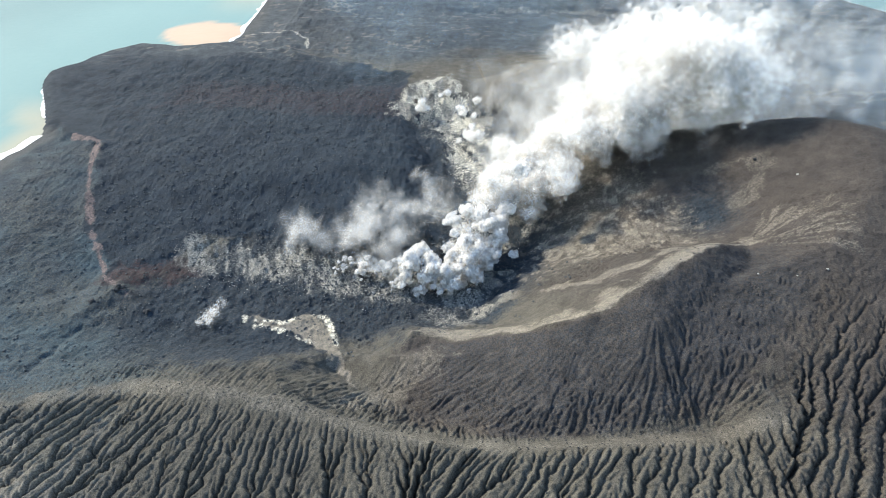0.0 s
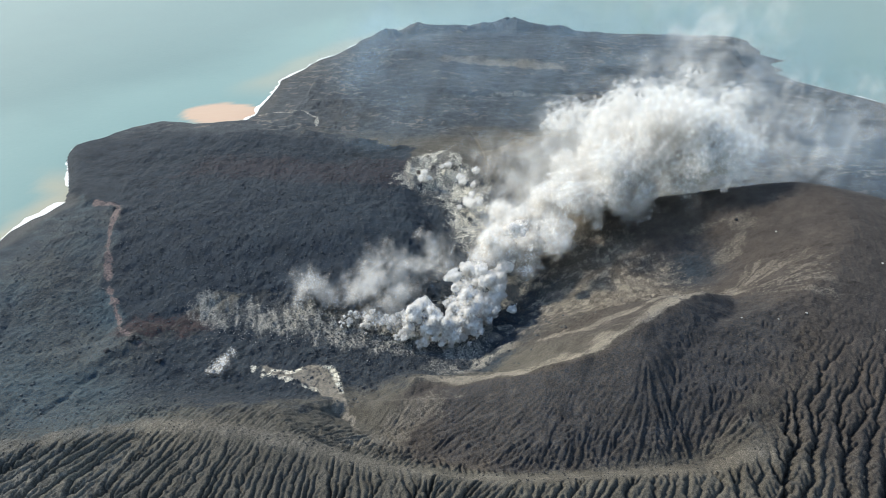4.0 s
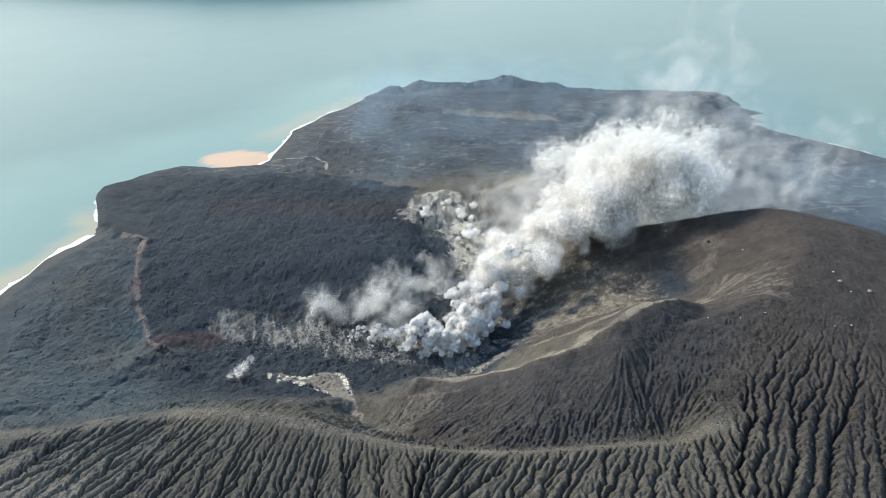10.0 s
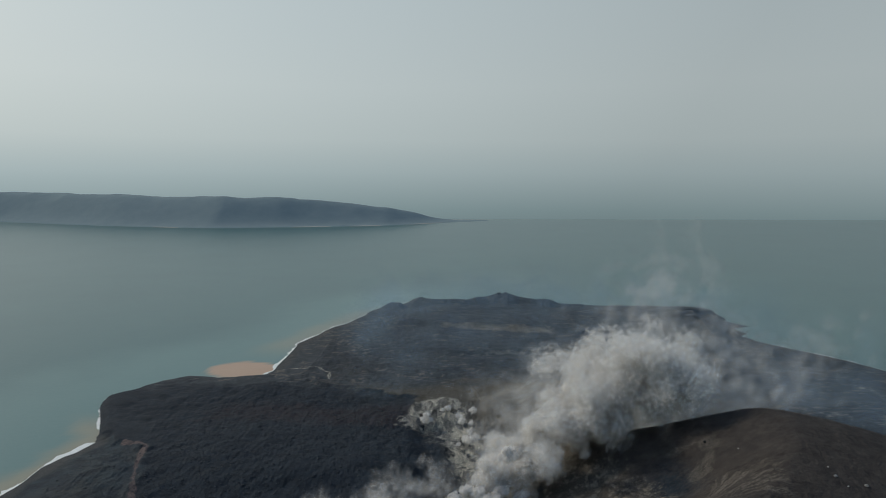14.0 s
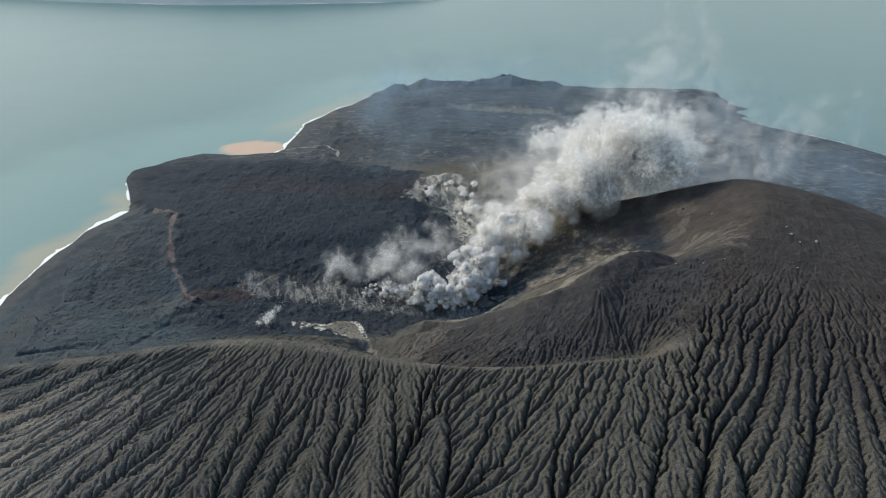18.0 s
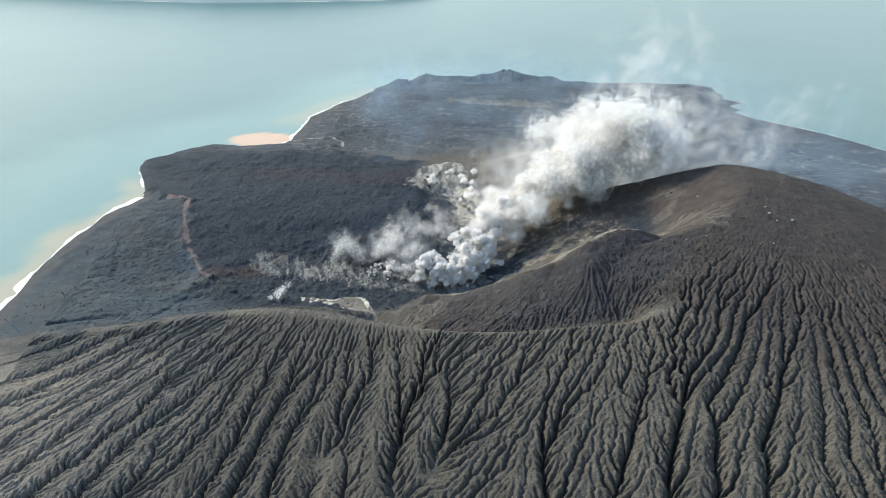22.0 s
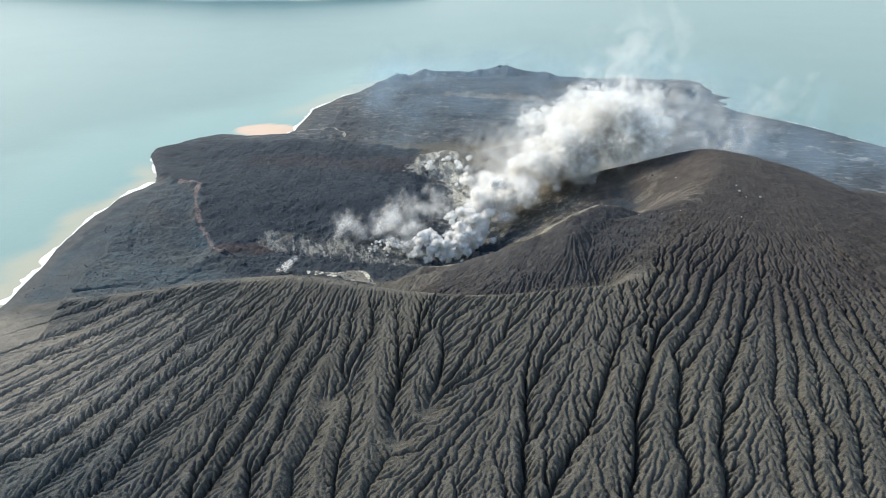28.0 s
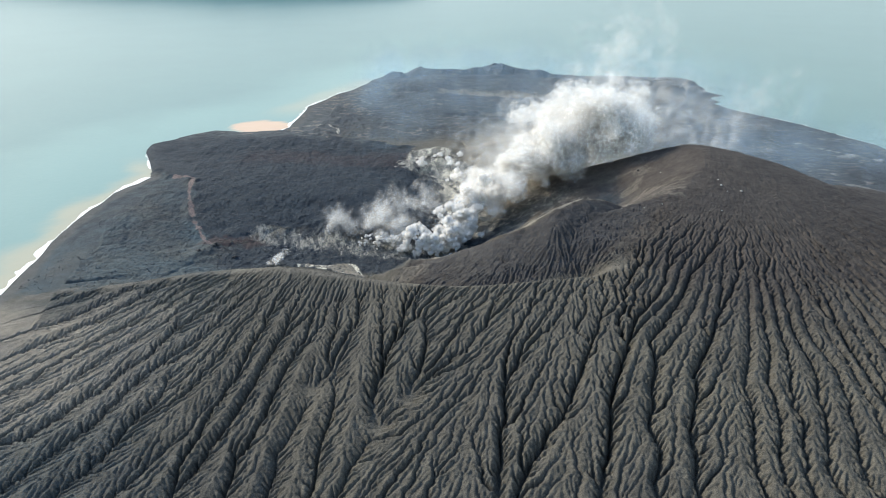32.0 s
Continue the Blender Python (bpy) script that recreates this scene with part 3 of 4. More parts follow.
def height_at(x, y):
    """Height of the finished land at one place."""
    i = min(max(int(np.searchsorted(GX, x)) - 1, 0), len(GX) - 2)
    j = min(max(int(np.searchsorted(GY, y)) - 1, 0), len(GY) - 2)
    u, v = (x - GX[i]) / (GX[i + 1] - GX[i]), (y - GY[j]) / (GY[j + 1] - GY[j])
    return float((TZ[j, i] * (1 - u) + TZ[j, i + 1] * u) * (1 - v) + (TZ[j + 1, i] * (1 - u) + TZ[j + 1, i + 1] * u) * v)


def sheet(name, xs, ys, z, zones, mat, smooth_faces=True):
    """A mesh over a lattice of places, with named zones as attributes."""
    ny, nx = len(ys), len(xs)
    mx, my = np.meshgrid(xs, ys)
    me = bpy.data.meshes.new(name)
    me.vertices.add(nx * ny)
    me.vertices.foreach_set("co", np.stack([mx, my, z], -1).astype(np.float32).ravel())
    idx = np.arange(nx * ny, dtype=np.int32).reshape(ny, nx)
    quads = np.stack([idx[:-1, :-1], idx[:-1, 1:], idx[1:, 1:], idx[1:, :-1]], -1).reshape(-1, 4)
    me.loops.add(quads.size)
    me.loops.foreach_set("vertex_index", quads.ravel())
    me.polygons.add(len(quads))
    me.polygons.foreach_set("loop_start", np.arange(0, quads.size, 4, dtype=np.int32))
    me.update(calc_edges=True)
    me.polygons.foreach_set("use_smooth", np.full(len(quads), smooth_faces))
    for key, val in zones.items():
        me.attributes.new(key, "FLOAT", "POINT").data.foreach_set("value", val.astype(np.float32).ravel())
    me.materials.append(mat)
    me.validate()
    return new(name, me)


# ---- the land: what lies on it ----
def land_zones(x, y, d):
    n1, n2 = value_noise(x, y, 50, 41, 4), value_noise(x, y, 12, 42, 4, 0.6)
    lv = lava_zone(x, y)
    pd, _ = ridge(x, y, PIT)
    sd = np.hypot(x - SUMMIT[0], y - SUMMIT[1])
    wob = value_noise(x, y, 36, 12, 3) * 6
    nd, _ = ridge(x + wob, y + wob, INNER_RIDGE)
    rimy = np.interp(x, [p[0] for p in FRONT_RIM], [p[1] for p in FRONT_RIM])
    ridy = -wob + np.interp(x + wob, [p[0] for p in INNER_RIDGE], [p[1] for p in INNER_RIDGE])
    brown = smooth(330, 130, sd + 45 * n1)
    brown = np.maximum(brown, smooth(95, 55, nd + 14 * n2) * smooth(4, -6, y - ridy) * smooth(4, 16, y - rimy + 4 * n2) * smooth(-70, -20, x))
    old = np.maximum(smooth(235, 330, y + 30 * n1), smooth(390, 490, x + 30 * n1 + 0.15 * y) * smooth(-140, -20, y + 30 * n1))
    lava = smooth(-3, 5, lv + 3 * n2)
    lava = np.maximum(lava, 0.8 * smooth(80, 45, pd + 12 * n2))
    west = smooth(-20, -60, x) * smooth(4, 24, y - rimy + 10 * n1)
    lava = np.maximum(lava, 0.85 * west * smooth(120, 60, np.hypot(x + 170, (y + 165) * 1.2) + 16 * n2))
    lava = np.maximum(lava, (0.35 + 0.3 * smooth(-0.5, 0.5, n2)) * west * smooth(-300, -330, x + 0.25 * (y + 60)) * smooth(-230, -100, y))
    # shade on the inner ridge's front flank, painted in with the lava tone
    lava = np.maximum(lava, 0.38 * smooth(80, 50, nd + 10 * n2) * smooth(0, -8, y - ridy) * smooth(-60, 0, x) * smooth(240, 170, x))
    # the ground behind the cone's crest gets the same haze-tinted colour
    behind = y - np.interp(x, [p[0] for p in CONE_CREST], [p[1] for p in CONE_CREST])
    old = np.maximum(old, smooth(40, 95, behind + 14 * n2) * smooth(250, 330, x))
    oldland = old * (0.8 + 0.2 * smooth(-0.9, 0.2, n1 + 0.3 * n2))
    # a round patch over the scar, darker towards its middle
    lava = np.maximum(lava, 0.9 * np.exp(-(((x - 184) / 26) ** 2 + ((y + 100) / 34) ** 2)))
    # bare ash with the sunlight on it painted in: the ridge crest, the east wall, the back rim, the fan under the
    # summit
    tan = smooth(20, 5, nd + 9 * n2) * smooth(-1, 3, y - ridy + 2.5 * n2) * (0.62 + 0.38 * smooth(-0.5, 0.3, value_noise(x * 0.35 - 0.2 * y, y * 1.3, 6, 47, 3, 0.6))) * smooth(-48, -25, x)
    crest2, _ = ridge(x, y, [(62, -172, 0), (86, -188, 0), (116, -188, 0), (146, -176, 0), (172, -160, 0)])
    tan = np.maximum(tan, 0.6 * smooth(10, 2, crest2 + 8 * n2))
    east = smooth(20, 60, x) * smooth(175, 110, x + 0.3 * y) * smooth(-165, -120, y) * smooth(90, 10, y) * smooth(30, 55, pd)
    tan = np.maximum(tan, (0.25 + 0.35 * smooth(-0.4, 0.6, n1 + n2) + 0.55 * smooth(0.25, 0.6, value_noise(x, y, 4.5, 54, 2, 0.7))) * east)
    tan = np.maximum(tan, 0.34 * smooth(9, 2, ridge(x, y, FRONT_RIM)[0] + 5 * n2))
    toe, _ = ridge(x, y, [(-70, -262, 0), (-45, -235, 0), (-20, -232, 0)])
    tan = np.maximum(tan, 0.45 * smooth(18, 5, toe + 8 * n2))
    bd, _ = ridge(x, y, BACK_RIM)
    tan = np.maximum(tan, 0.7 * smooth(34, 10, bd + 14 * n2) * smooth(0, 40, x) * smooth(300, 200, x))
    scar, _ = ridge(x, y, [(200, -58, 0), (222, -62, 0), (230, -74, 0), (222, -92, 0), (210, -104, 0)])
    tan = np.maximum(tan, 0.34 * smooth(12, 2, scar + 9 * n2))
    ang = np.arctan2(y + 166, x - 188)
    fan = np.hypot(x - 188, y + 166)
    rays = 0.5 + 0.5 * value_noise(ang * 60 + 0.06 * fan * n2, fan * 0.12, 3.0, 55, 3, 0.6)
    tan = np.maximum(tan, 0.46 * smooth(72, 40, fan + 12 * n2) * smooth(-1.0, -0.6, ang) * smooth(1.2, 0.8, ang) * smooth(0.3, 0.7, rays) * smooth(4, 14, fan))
    # low western slope: its bright light painted in as a paler ash tone
    tan = np.maximum(tan, 0.95 * smooth(-130, -330, x + 12 * n2) * smooth(-490, -390, y + 10 * n1) * smooth(12, -50, y - rimy + 24 * n1))
    flat_pond = inside(x + 3 * n2 + 2 * n1, y + 3 * n2, [(-165, -160), (-144, -166), (-132, -168), (-121, -159), (-102, -161), (-95, -176), (-88, -204), (-80, -222), (-68, -240),
                                                         (-84, -224), (-97, -204), (-108, -192), (-122, -181), (-146, -175)])
    tan = np.maximum(tan, 0.85 * smooth(-1.5, 1, flat_pond))
    salt = 0.8 * smooth(4.0, 1.0, np.abs(flat_pond - 0.5 + 2 * n2)) * smooth(-196, -182, y + 0.2 * (x + 120)) * smooth(-0.4, 0.2, n2)
    band, _ = ridge(x, y, [(-216, -90, 0), (-168, -94, 0), (-115, -108, 0), (-60, -122, 0), (0, -128, 0)])
    streak = value_noise(x + 0.3 * y, y * 0.2, 4, 43, 3, 0.6)
    white = 0.72 * smooth(30, 12, band + 7 * n2) * (0.34 + 0.8 * smooth(-0.5, 0.5, streak))
    back, _ = ridge(x, y, [(-47, 140, 0), (-22, 182, 0), (5, 112, 0), (16, 66, 0), (20, 30, 0)])
    crust = smooth(36, 12, back + 10 * n2) * smooth(-0.9, -0.1, value_noise(x, y, 9, 48, 4, 0.65))
    white = np.maximum(white, 0.62 * crust)
    salt = np.maximum(salt, 0.5 * crust * smooth(-0.6, 0.2, value_noise(x, y * 0.5, 7, 49, 3)))
    white = np.maximum(white, 0.55 * smooth(-0.1, 0.6, n2 + 0.4 * n1) * smooth(75, 40, pd) * smooth(-60, 0, x))
    # light scarps and dry washes on the old land
    s1 = np.abs(y + 6 - np.interp(x, [-30, 90, 190], [628, 590, 562]))
    s2 = np.abs(y + 4 - np.interp(x, [15, 88, 222], [446, 452, 436]))
    tan = np.maximum(tan, 0.75 * smooth(20, 6, s1 + 8 * n2) * smooth(-40, 0, x) * smooth(215, 180, x))
    white = np.maximum(white, 0.42 * smooth(7, 2, s2 + 5 * n2) * smooth(0, 20, x) * smooth(300, 220, x))
    for patch in ([(500, 340, 0), (561, 279, 0), (623, 198, 0), (690, 160, 0)], [(500, 150, 0), (556, 77, 0), (600, 20, 0)]):
        white = np.maximum(white, 0.6 * smooth(17, 5, ridge(x + 12 * n1, y + 12 * n1, patch)[0] + 9 * n2) * smooth(0.1, 0.5, value_noise(x, y, 15, 50, 3)))
    lines = np.abs(value_noise(x * 0.55 + 0.3 * y, y * 1.7, 34, 45, 4, 0.6))
    tan = np.maximum(tan, 0.62 * smooth(0.10, 0.02, lines) * smooth(-0.2, 0.5, value_noise(x, y, 90, 46, 2)) * old)
    wash, _ = ridge(x, y, [(-195, 312, 0), (-200, 345, 0), (-225, 372, 0), (-270, 380, 0), (-292, 372, 0)])
    salt = np.maximum(salt, 0.42 * smooth(3.5, 1.0, wash + 2.5 * n2))
    tan = np.maximum(tan, 0.5 * smooth(0.55, 0.9, value_noise(x, y * 2, 16, 44, 3)) * old)
    pink, _ = ridge(x, y, [(-395, 80, 0), (-362, 62, 0), (-347, 8, 0), (-330, -34, 0), (-311, -75, 0), (-276, -132, 0), (-252, -150, 0)])
    pink = 0.8 * smooth(3.6, 0.8, pink + 3 * n2 - 1.5 * smooth(0, 60, y))
    rb, _ = ridge(x, y, [(-300, 172, 0), (-235, 168, 0), (-150, 160, 0), (-65, 150, 0)])
    red = 0.36 * smooth(60, 8, rb + 16 * n2 + 8 * n1)
    rw, _ = ridge(x, y, [(-270, -128, 0), (-225, -112, 0)])
    red = np.maximum(red, 0.6 * smooth(22, 6, rw + 8 * n2))
    # western ash that carries the painted haze tint
    hazed_ash = smooth(-130, -240, x + 0.35 * (y + 250)) * smooth(-20, 20, y - rimy + 8 * n2) * (0.75 + 0.25 * n1)
    hazed_ash = np.maximum(hazed_ash, 0.42 * smooth(-90, -300, x + 20 * n1) * smooth(20, -20, y - rimy))
    sand = smooth(26, 10, d + 6 * n1) * smooth(4, -4, lv)
    return dict(brown=brown, lava=lava, tan=tan, white=white, salt=salt, red=red, pink=pink, sand=sand, old=oldland, hazed_ash=hazed_ash)


def land():
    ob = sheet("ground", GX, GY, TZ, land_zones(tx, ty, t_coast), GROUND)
    return tagged(ob, "dark volcanic island of gullied ash slopes and black lava", "ground", kind="structure")


def sea():
    xs = lattice([(-5600, 400), (-1200, 60), (-760, 8), (-240, 20), (900, 100), (1400, 400), (5600, 0)])
    ys = lattice([(-2200, 400), (-900, 60), (-400, 10), (480, 20), (1100, 80), (1800, 400), (6800, 0)])
    x, y = np.meshgrid(xs, ys)
    d = -coast_distance(x, y)
    n1, n2 = value_noise(x, y, 160, 51, 4), value_noise(x, y, 40, 52, 4)
    west = smooth(200, -150, x)
    shallow = smooth(330, 20, d + 70 * n1) * west * 0.9 + 0.15 * smooth(900, 100, d)
    murk = smooth(46, 8, d + 16 * n2) * smooth(-250, -300, x) * smooth(200, 120, y) * 0.9
    murk = np.maximum(murk, 0.6 * smooth(70, 10, d + 30 * n1) * smooth(440, 560, y) * west)
    cloud = np.hypot((x + 352) / 62, (y - 385) / 48) + 0.16 * n2
    silt = smooth(1.0, 0.82, cloud)
    ob = sheet("sea", xs, ys, -70 * smooth(-40, -100, d), dict(shallow=shallow, murk=murk, silt=silt), SEA)
    return tagged(ob, "calm hazy turquoise sea with an orange silt cloud by the shore", "sea", kind="structure")


def surf(name, line, width, seed):
    """A ragged ribbon of foam along a stretch of the shore."""
    pts, rng = [], np.random.RandomState(seed)
    for (ax, ay), (bx, by) in zip(line, line[1:]):
        n = max(2, int(math.hypot(bx - ax, by - ay) / 4))
        pts += [(ax + (bx - ax) * k / n, ay + (by - ay) * k / n) for k in range(n)]
    p = np.array(pts + [line[-1]], float)
    # slide every place on to the real waterline
    for _ in range(6):
        e = 1.0
        d = coast_distance(p[:, 0], p[:, 1])
        g = np.stack([coast_distance(p[:, 0] + e, p[:, 1]) - d, coast_distance(p[:, 0], p[:, 1] + e) - d], -1)
        g /= np.maximum(np.linalg.norm(g, axis=1, keepdims=True), 1e-3)
        p -= 0.7 * d[:, None] * g
    n = len(p)
    wob = value_noise(p[:, 0], p[:, 1], 30, seed, 4, 0.7)
    out = width * np.clip(0.45 + 1.2 * wob, 0.05, 2)
    zc = np.full(n, 0.42)
    rows = [np.column_stack([p + g * 1.0, zc + 0.25]), np.column_stack([p - g * out[:, None] * 0.4, zc]), np.column_stack([p - g * out[:, None], zc - 0.32])]
    verts = np.concatenate(rows)
    faces = [(r * n + i, r * n + i + 1, (r + 1) * n + i + 1, (r + 1) * n + i) for r in range(2) for i in range(n - 1)]
    me = bpy.data.meshes.new(name)
    me.from_pydata(verts.tolist(), [], faces)
    me.materials.append(FOAM)
    return tagged(new(name, me), "white surf breaking along the dark beach", "surf", group="surf along the shore", kind="stuff")


land()
sea()
surf("surf", COAST[0:5], 9.0, 61)
surf("surf", COAST[5:9], 4.0, 62)
surf("surf", COAST[13:18], 6.0, 63)
surf("surf", COAST[33:36], 3.5, 64)


def far_island():
    """A long low wooded island across the strait."""
    xs, ys = np.linspace(-4200, 330, 150), np.linspace(3300, 4500, 50)
    x, y = np.meshgrid(xs, ys)
    front = np.interp(x, [-4200, -3237, -2284, -1514, -1059, -414, 44, 330], [4050, 3850, 3500, 3330, 3420, 3600, 3950, 4130])
    crest = np.interp(x, [-4200, -2600, -1500, -1100, -600, -200, 20, 90, 330], [205, 190, 185, 180, 135, 92, 40, 6, 2])
    depth = y - front
    back = np.interp(x, [-4200, -400, 330], [900, 600, 120])
    prof = smooth(0, 420, depth) * smooth(0, -260, depth - back)
    beachy = smooth(-8, 30, depth) * smooth(8, -30, depth - back)
    z = -4 + 7 * beachy + crest * prof + value_noise(x, y, 200, 71, 4) * 9 * prof
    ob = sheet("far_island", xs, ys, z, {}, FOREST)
    return tagged(ob, "long low wooded island across the strait, haze in its colour", "island", kind="structure")


far_island()


def far_beach(x0, x1):
    """A pale strip of sand along a stretch of the far shore."""
    x = np.linspace(x0, x1, 24)
    front = np.interp(x, [-4200, -3237, -2284, -1514, -1059, -414, 44, 330], [4050, 3850, 3500, 3330, 3420, 3600, 3950, 4130])
    wide = 16 * np.sin(np.linspace(0.15, 3.0, 24)) + 3
    verts = np.concatenate([np.column_stack([x, front - 0.5 * wide, 0 * x + 0.7]), np.column_stack([x, front + wide, 0 * x + 3.2])])
    me = bpy.data.meshes.new("beach")
    me.from_pydata(verts.tolist(), [], [(i, i + 1, 25 + i, 24 + i) for i in range(23)])
    me.materials.append(PALE_SAND)
    return tagged(new("beach", me), "pale sand strip along the wooded far shore", "beach", group="beaches of the far island", kind="stuff")


PALE_SAND = sand_material()
for x0, x1 in ((-1010, -760), (-640, -430), (-250, -20), (-1900, -1720)):
    far_beach(x0, x1)


# ---- steam ----
def flakes(name, spots, size, mat, seed, label, shell=False):
    """Steam as many soft droplet sheets round the spots: rows of x, y, z, radius and number; on the skin of billows, or all through them."""
    rng = np.random.RandomState(seed)
    num = np.maximum(spots[:, 4].astype(int), 1)
    c, r = np.repeat(spots[:, :3], num, axis=0), np.repeat(spots[:, 3], num)
    n = len(c)
    way = rng.normal(size=(n, 3))
    way /= np.linalg.norm(way, axis=1, keepdims=True)
    reach = r * (0.45 + 0.75 * rng.rand(n)) if shell else 1.5 * r * rng.rand(n) ** 0.45
    place = c + way * reach[:, None] * np.array([1, 1, 0.9])
    if shell:
        place = place + (1.5 * r * rng.rand(n) ** 4)[:, None] * np.array([0.55, 0.6, 0.55])
    nrm = way + (0.6 if shell else 1.2) * rng.normal(size=(n, 3))
    nrm /= np.linalg.norm(nrm, axis=1, keepdims=True)
    side = np.cross(nrm, rng.normal(size=(n, 3)))
    side /= np.linalg.norm(side, axis=1, keepdims=True)
    up = np.cross(nrm, side)
    s = (size * (0.6 + 0.8 * rng.rand(n)) * (np.clip(r / 4.0, 0.5, 1.6) if shell else 1.0))[:, None]
    corners = np.stack([place + s * side, place + s * (-0.5 * side + 0.866 * up), place + s * (-0.5 * side - 0.866 * up)], 1)
    n = len(corners)
    me = bpy.data.meshes.new(name)
    me.vertices.add(3 * n)
    me.vertices.foreach_set("co", corners.astype(np.float32).ravel())
    me.loops.add(3 * n)
    me.loops.foreach_set("vertex_index", np.arange(3 * n, dtype=np.int32))
    me.polygons.add(n)
    me.polygons.foreach_set("loop_start", np.arange(0, 3 * n, 3, dtype=np.int32))
    me.update(calc_edges=True)
    tri = np.array([[1, 0, 0], [-0.5, 0.866, 0], [-0.5, -0.866, 0]], np.float32)
    me.attributes.new("spread", "FLOAT_VECTOR", "POINT").data.foreach_set("vector", np.tile(tri, (n, 1)).ravel())
    me.materials.append(mat)
    return tagged(new(name, me), label, "steam", kind="stuff")


def along(spine, n, rng, spread):
    """Places and radii strewn along a bent spine of (x, y, z, radius)."""
    sp = np.array(spine, float)
    leg = np.concatenate([[0], np.cumsum(np.linalg.norm(np.diff(sp[:, :3], axis=0), axis=1) / np.sqrt(sp[:-1, 3] * sp[1:, 3]))])
    u = np.sort(rng.rand(n)) * leg[-1]
    p = np.stack([np.interp(u, leg, sp[:, k]) for k in range(4)], -1)
    off = rng.normal(size=(n, 3)) * p[:, 3:4] * spread / 1.7
    return p[:, :3] + off * np.array([1, 1, 0.85]), p[:, 3]


def billows(spine, n, lumps, seed, spread, density, lump=0.3):
    """Soft lumps within round billows along a spine: rows for flakes()."""
    rng = np.random.RandomState(seed)
    c, r = along(spine, n, rng, spread)
    r = r * (0.25 + 0.35 * rng.rand(n))
    way = rng.normal(size=(n, lumps, 3))
    way /= np.linalg.norm(way, axis=2, keepdims=True)
    small = (lump * (0.5 + rng.rand(n, lumps))) * r[:, None]
    lc = c[:, None] + way * (r[:, None] * (0.5 + 0.5 * rng.rand(n, lumps)))[:, :, None]
    thin = density * (spine[0][3] / np.interp(c[:, 0], [p[0] for p in spine], [p[3] for p in spine])) ** 0.6
    return np.concatenate([lc, small[:, :, None], (thin[:, None] * small ** 2)[:, :, None]], -1).reshape(-1, 5)


def heads(spine, n, seed, spread, density, share=0.42):
    """Cauliflower heads along a spine: a round billow, smaller ones all over it; rows for flakes() with shell."""
    rng = np.random.RandomState(seed)
    c, r = along(spine, n, rng, spread)
    r = r * share * (0.6 + 0.8 * rng.rand(n))
    m = 14
    way = rng.normal(size=(n, m, 3))
    way[:, :, 2] = np.abs(way[:, :, 2]) * 0.8 - 0.1
    way /= np.linalg.norm(way, axis=2, keepdims=True)
    small = r[:, None] * (0.2 + 0.4 * rng.rand(n, m) ** 1.5)
    lc = c[:, None] + way * (r[:, None] * (0.6 + 0.6 * rng.rand(n, m)))[:, :, None]
    rows = np.concatenate([lc, small[:, :, None], (density * small ** 2 / np.clip(small / 4.0, 0.5, 1.6) ** 2)[:, :, None]], -1).reshape(-1, 5)
    core = np.concatenate([c, r[:, None], (0.6 * density * r ** 2 / np.clip(r / 4.0, 0.5, 1.6) ** 2)[:, None]], -1)
    return np.concatenate([rows, core])


VENT_LINE = [(-104, -114, 3.0), (-74, -124, 4.0), (-46, -132, 5.2), (-22, -138, 6.0), (0, -130, 6.2), (14, -106, 6.4), (22, -84, 6.0)]
rng = np.random.RandomState(79)
vu = np.sort(rng.rand(34) ** 0.75) * (len(VENT_LINE) - 1)
VENTS = np.stack([np.interp(vu, range(len(VENT_LINE)), [p[k] for p in VENT_LINE]) for k in range(3)], -1)
VENTS[:, :2] += rng.normal(size=(34, 2)) * (4.5, 6)
VENTS[:, 2] *= 0.55 + 0.9 * rng.rand(34)
puffs = []
for k, (vx, vy, r) in enumerate(VENTS):
    vz = height_at(vx, vy)
    puffs.append(heads([(vx, vy, vz + 1, r * 0.5), (vx + 2, vy + 3, vz + 2 + 1.4 * r, r), (vx + 6, vy + 8, vz + 4 + 3.0 * r, r * 1.2)], 8, 90 + k, 0.9, 15, 0.40))
flakes("steam_puffs", np.concatenate(puffs), 2.6, STEAM, 85, "bright white steam puffs over the vents on the crater floor", True)
column = heads([(-14, -126, 3, 10), (0, -105, 10, 14), (13, -79, 18, 17), (31, -48, 26, 18), (54, -20, 34, 18)], 52, 78, 1.0, 17, 0.25)
flakes("steam_column", column, 2.3, STEAM, 77, "dense white billows of steam rising from the main vents", True)
haze = billows([(-10, -124, 2, 12), (5, -97, 13, 18), (28, -54, 26, 22), (58, -18, 36, 24)], 34, 8, 76, 0.8, 0.9, 0.45)
haze = np.concatenate([haze, billows([(-80, -118, 4, 6), (-40, -126, 8, 8), (0, -124, 10, 10), (20, -92, 14, 10)], 30, 7, 74, 0.9, 1.0, 0.6)])
flakes("steam_haze", haze, 4.0, STEAM_THIN, 75, "soft white steam round the rising billows")
plume = np.concatenate([billows([(26, -54, 24, 15), (64, -14, 38, 23), (108, 18, 58, 33), (156, 38, 84, 44), (206, 48, 110, 50)], 80, 12, 81, 1.0, 2.0, 0.42),
                        billows([(112, -6, 64, 28), (158, 4, 86, 36), (206, 6, 106, 38), (234, 10, 118, 40)], 60, 11, 92, 0.9, 1.5, 0.45)])
flakes("steam_plume", plume, 6.0, STEAM_THIN, 84, "tall white steam plume drifting off the crater vents")
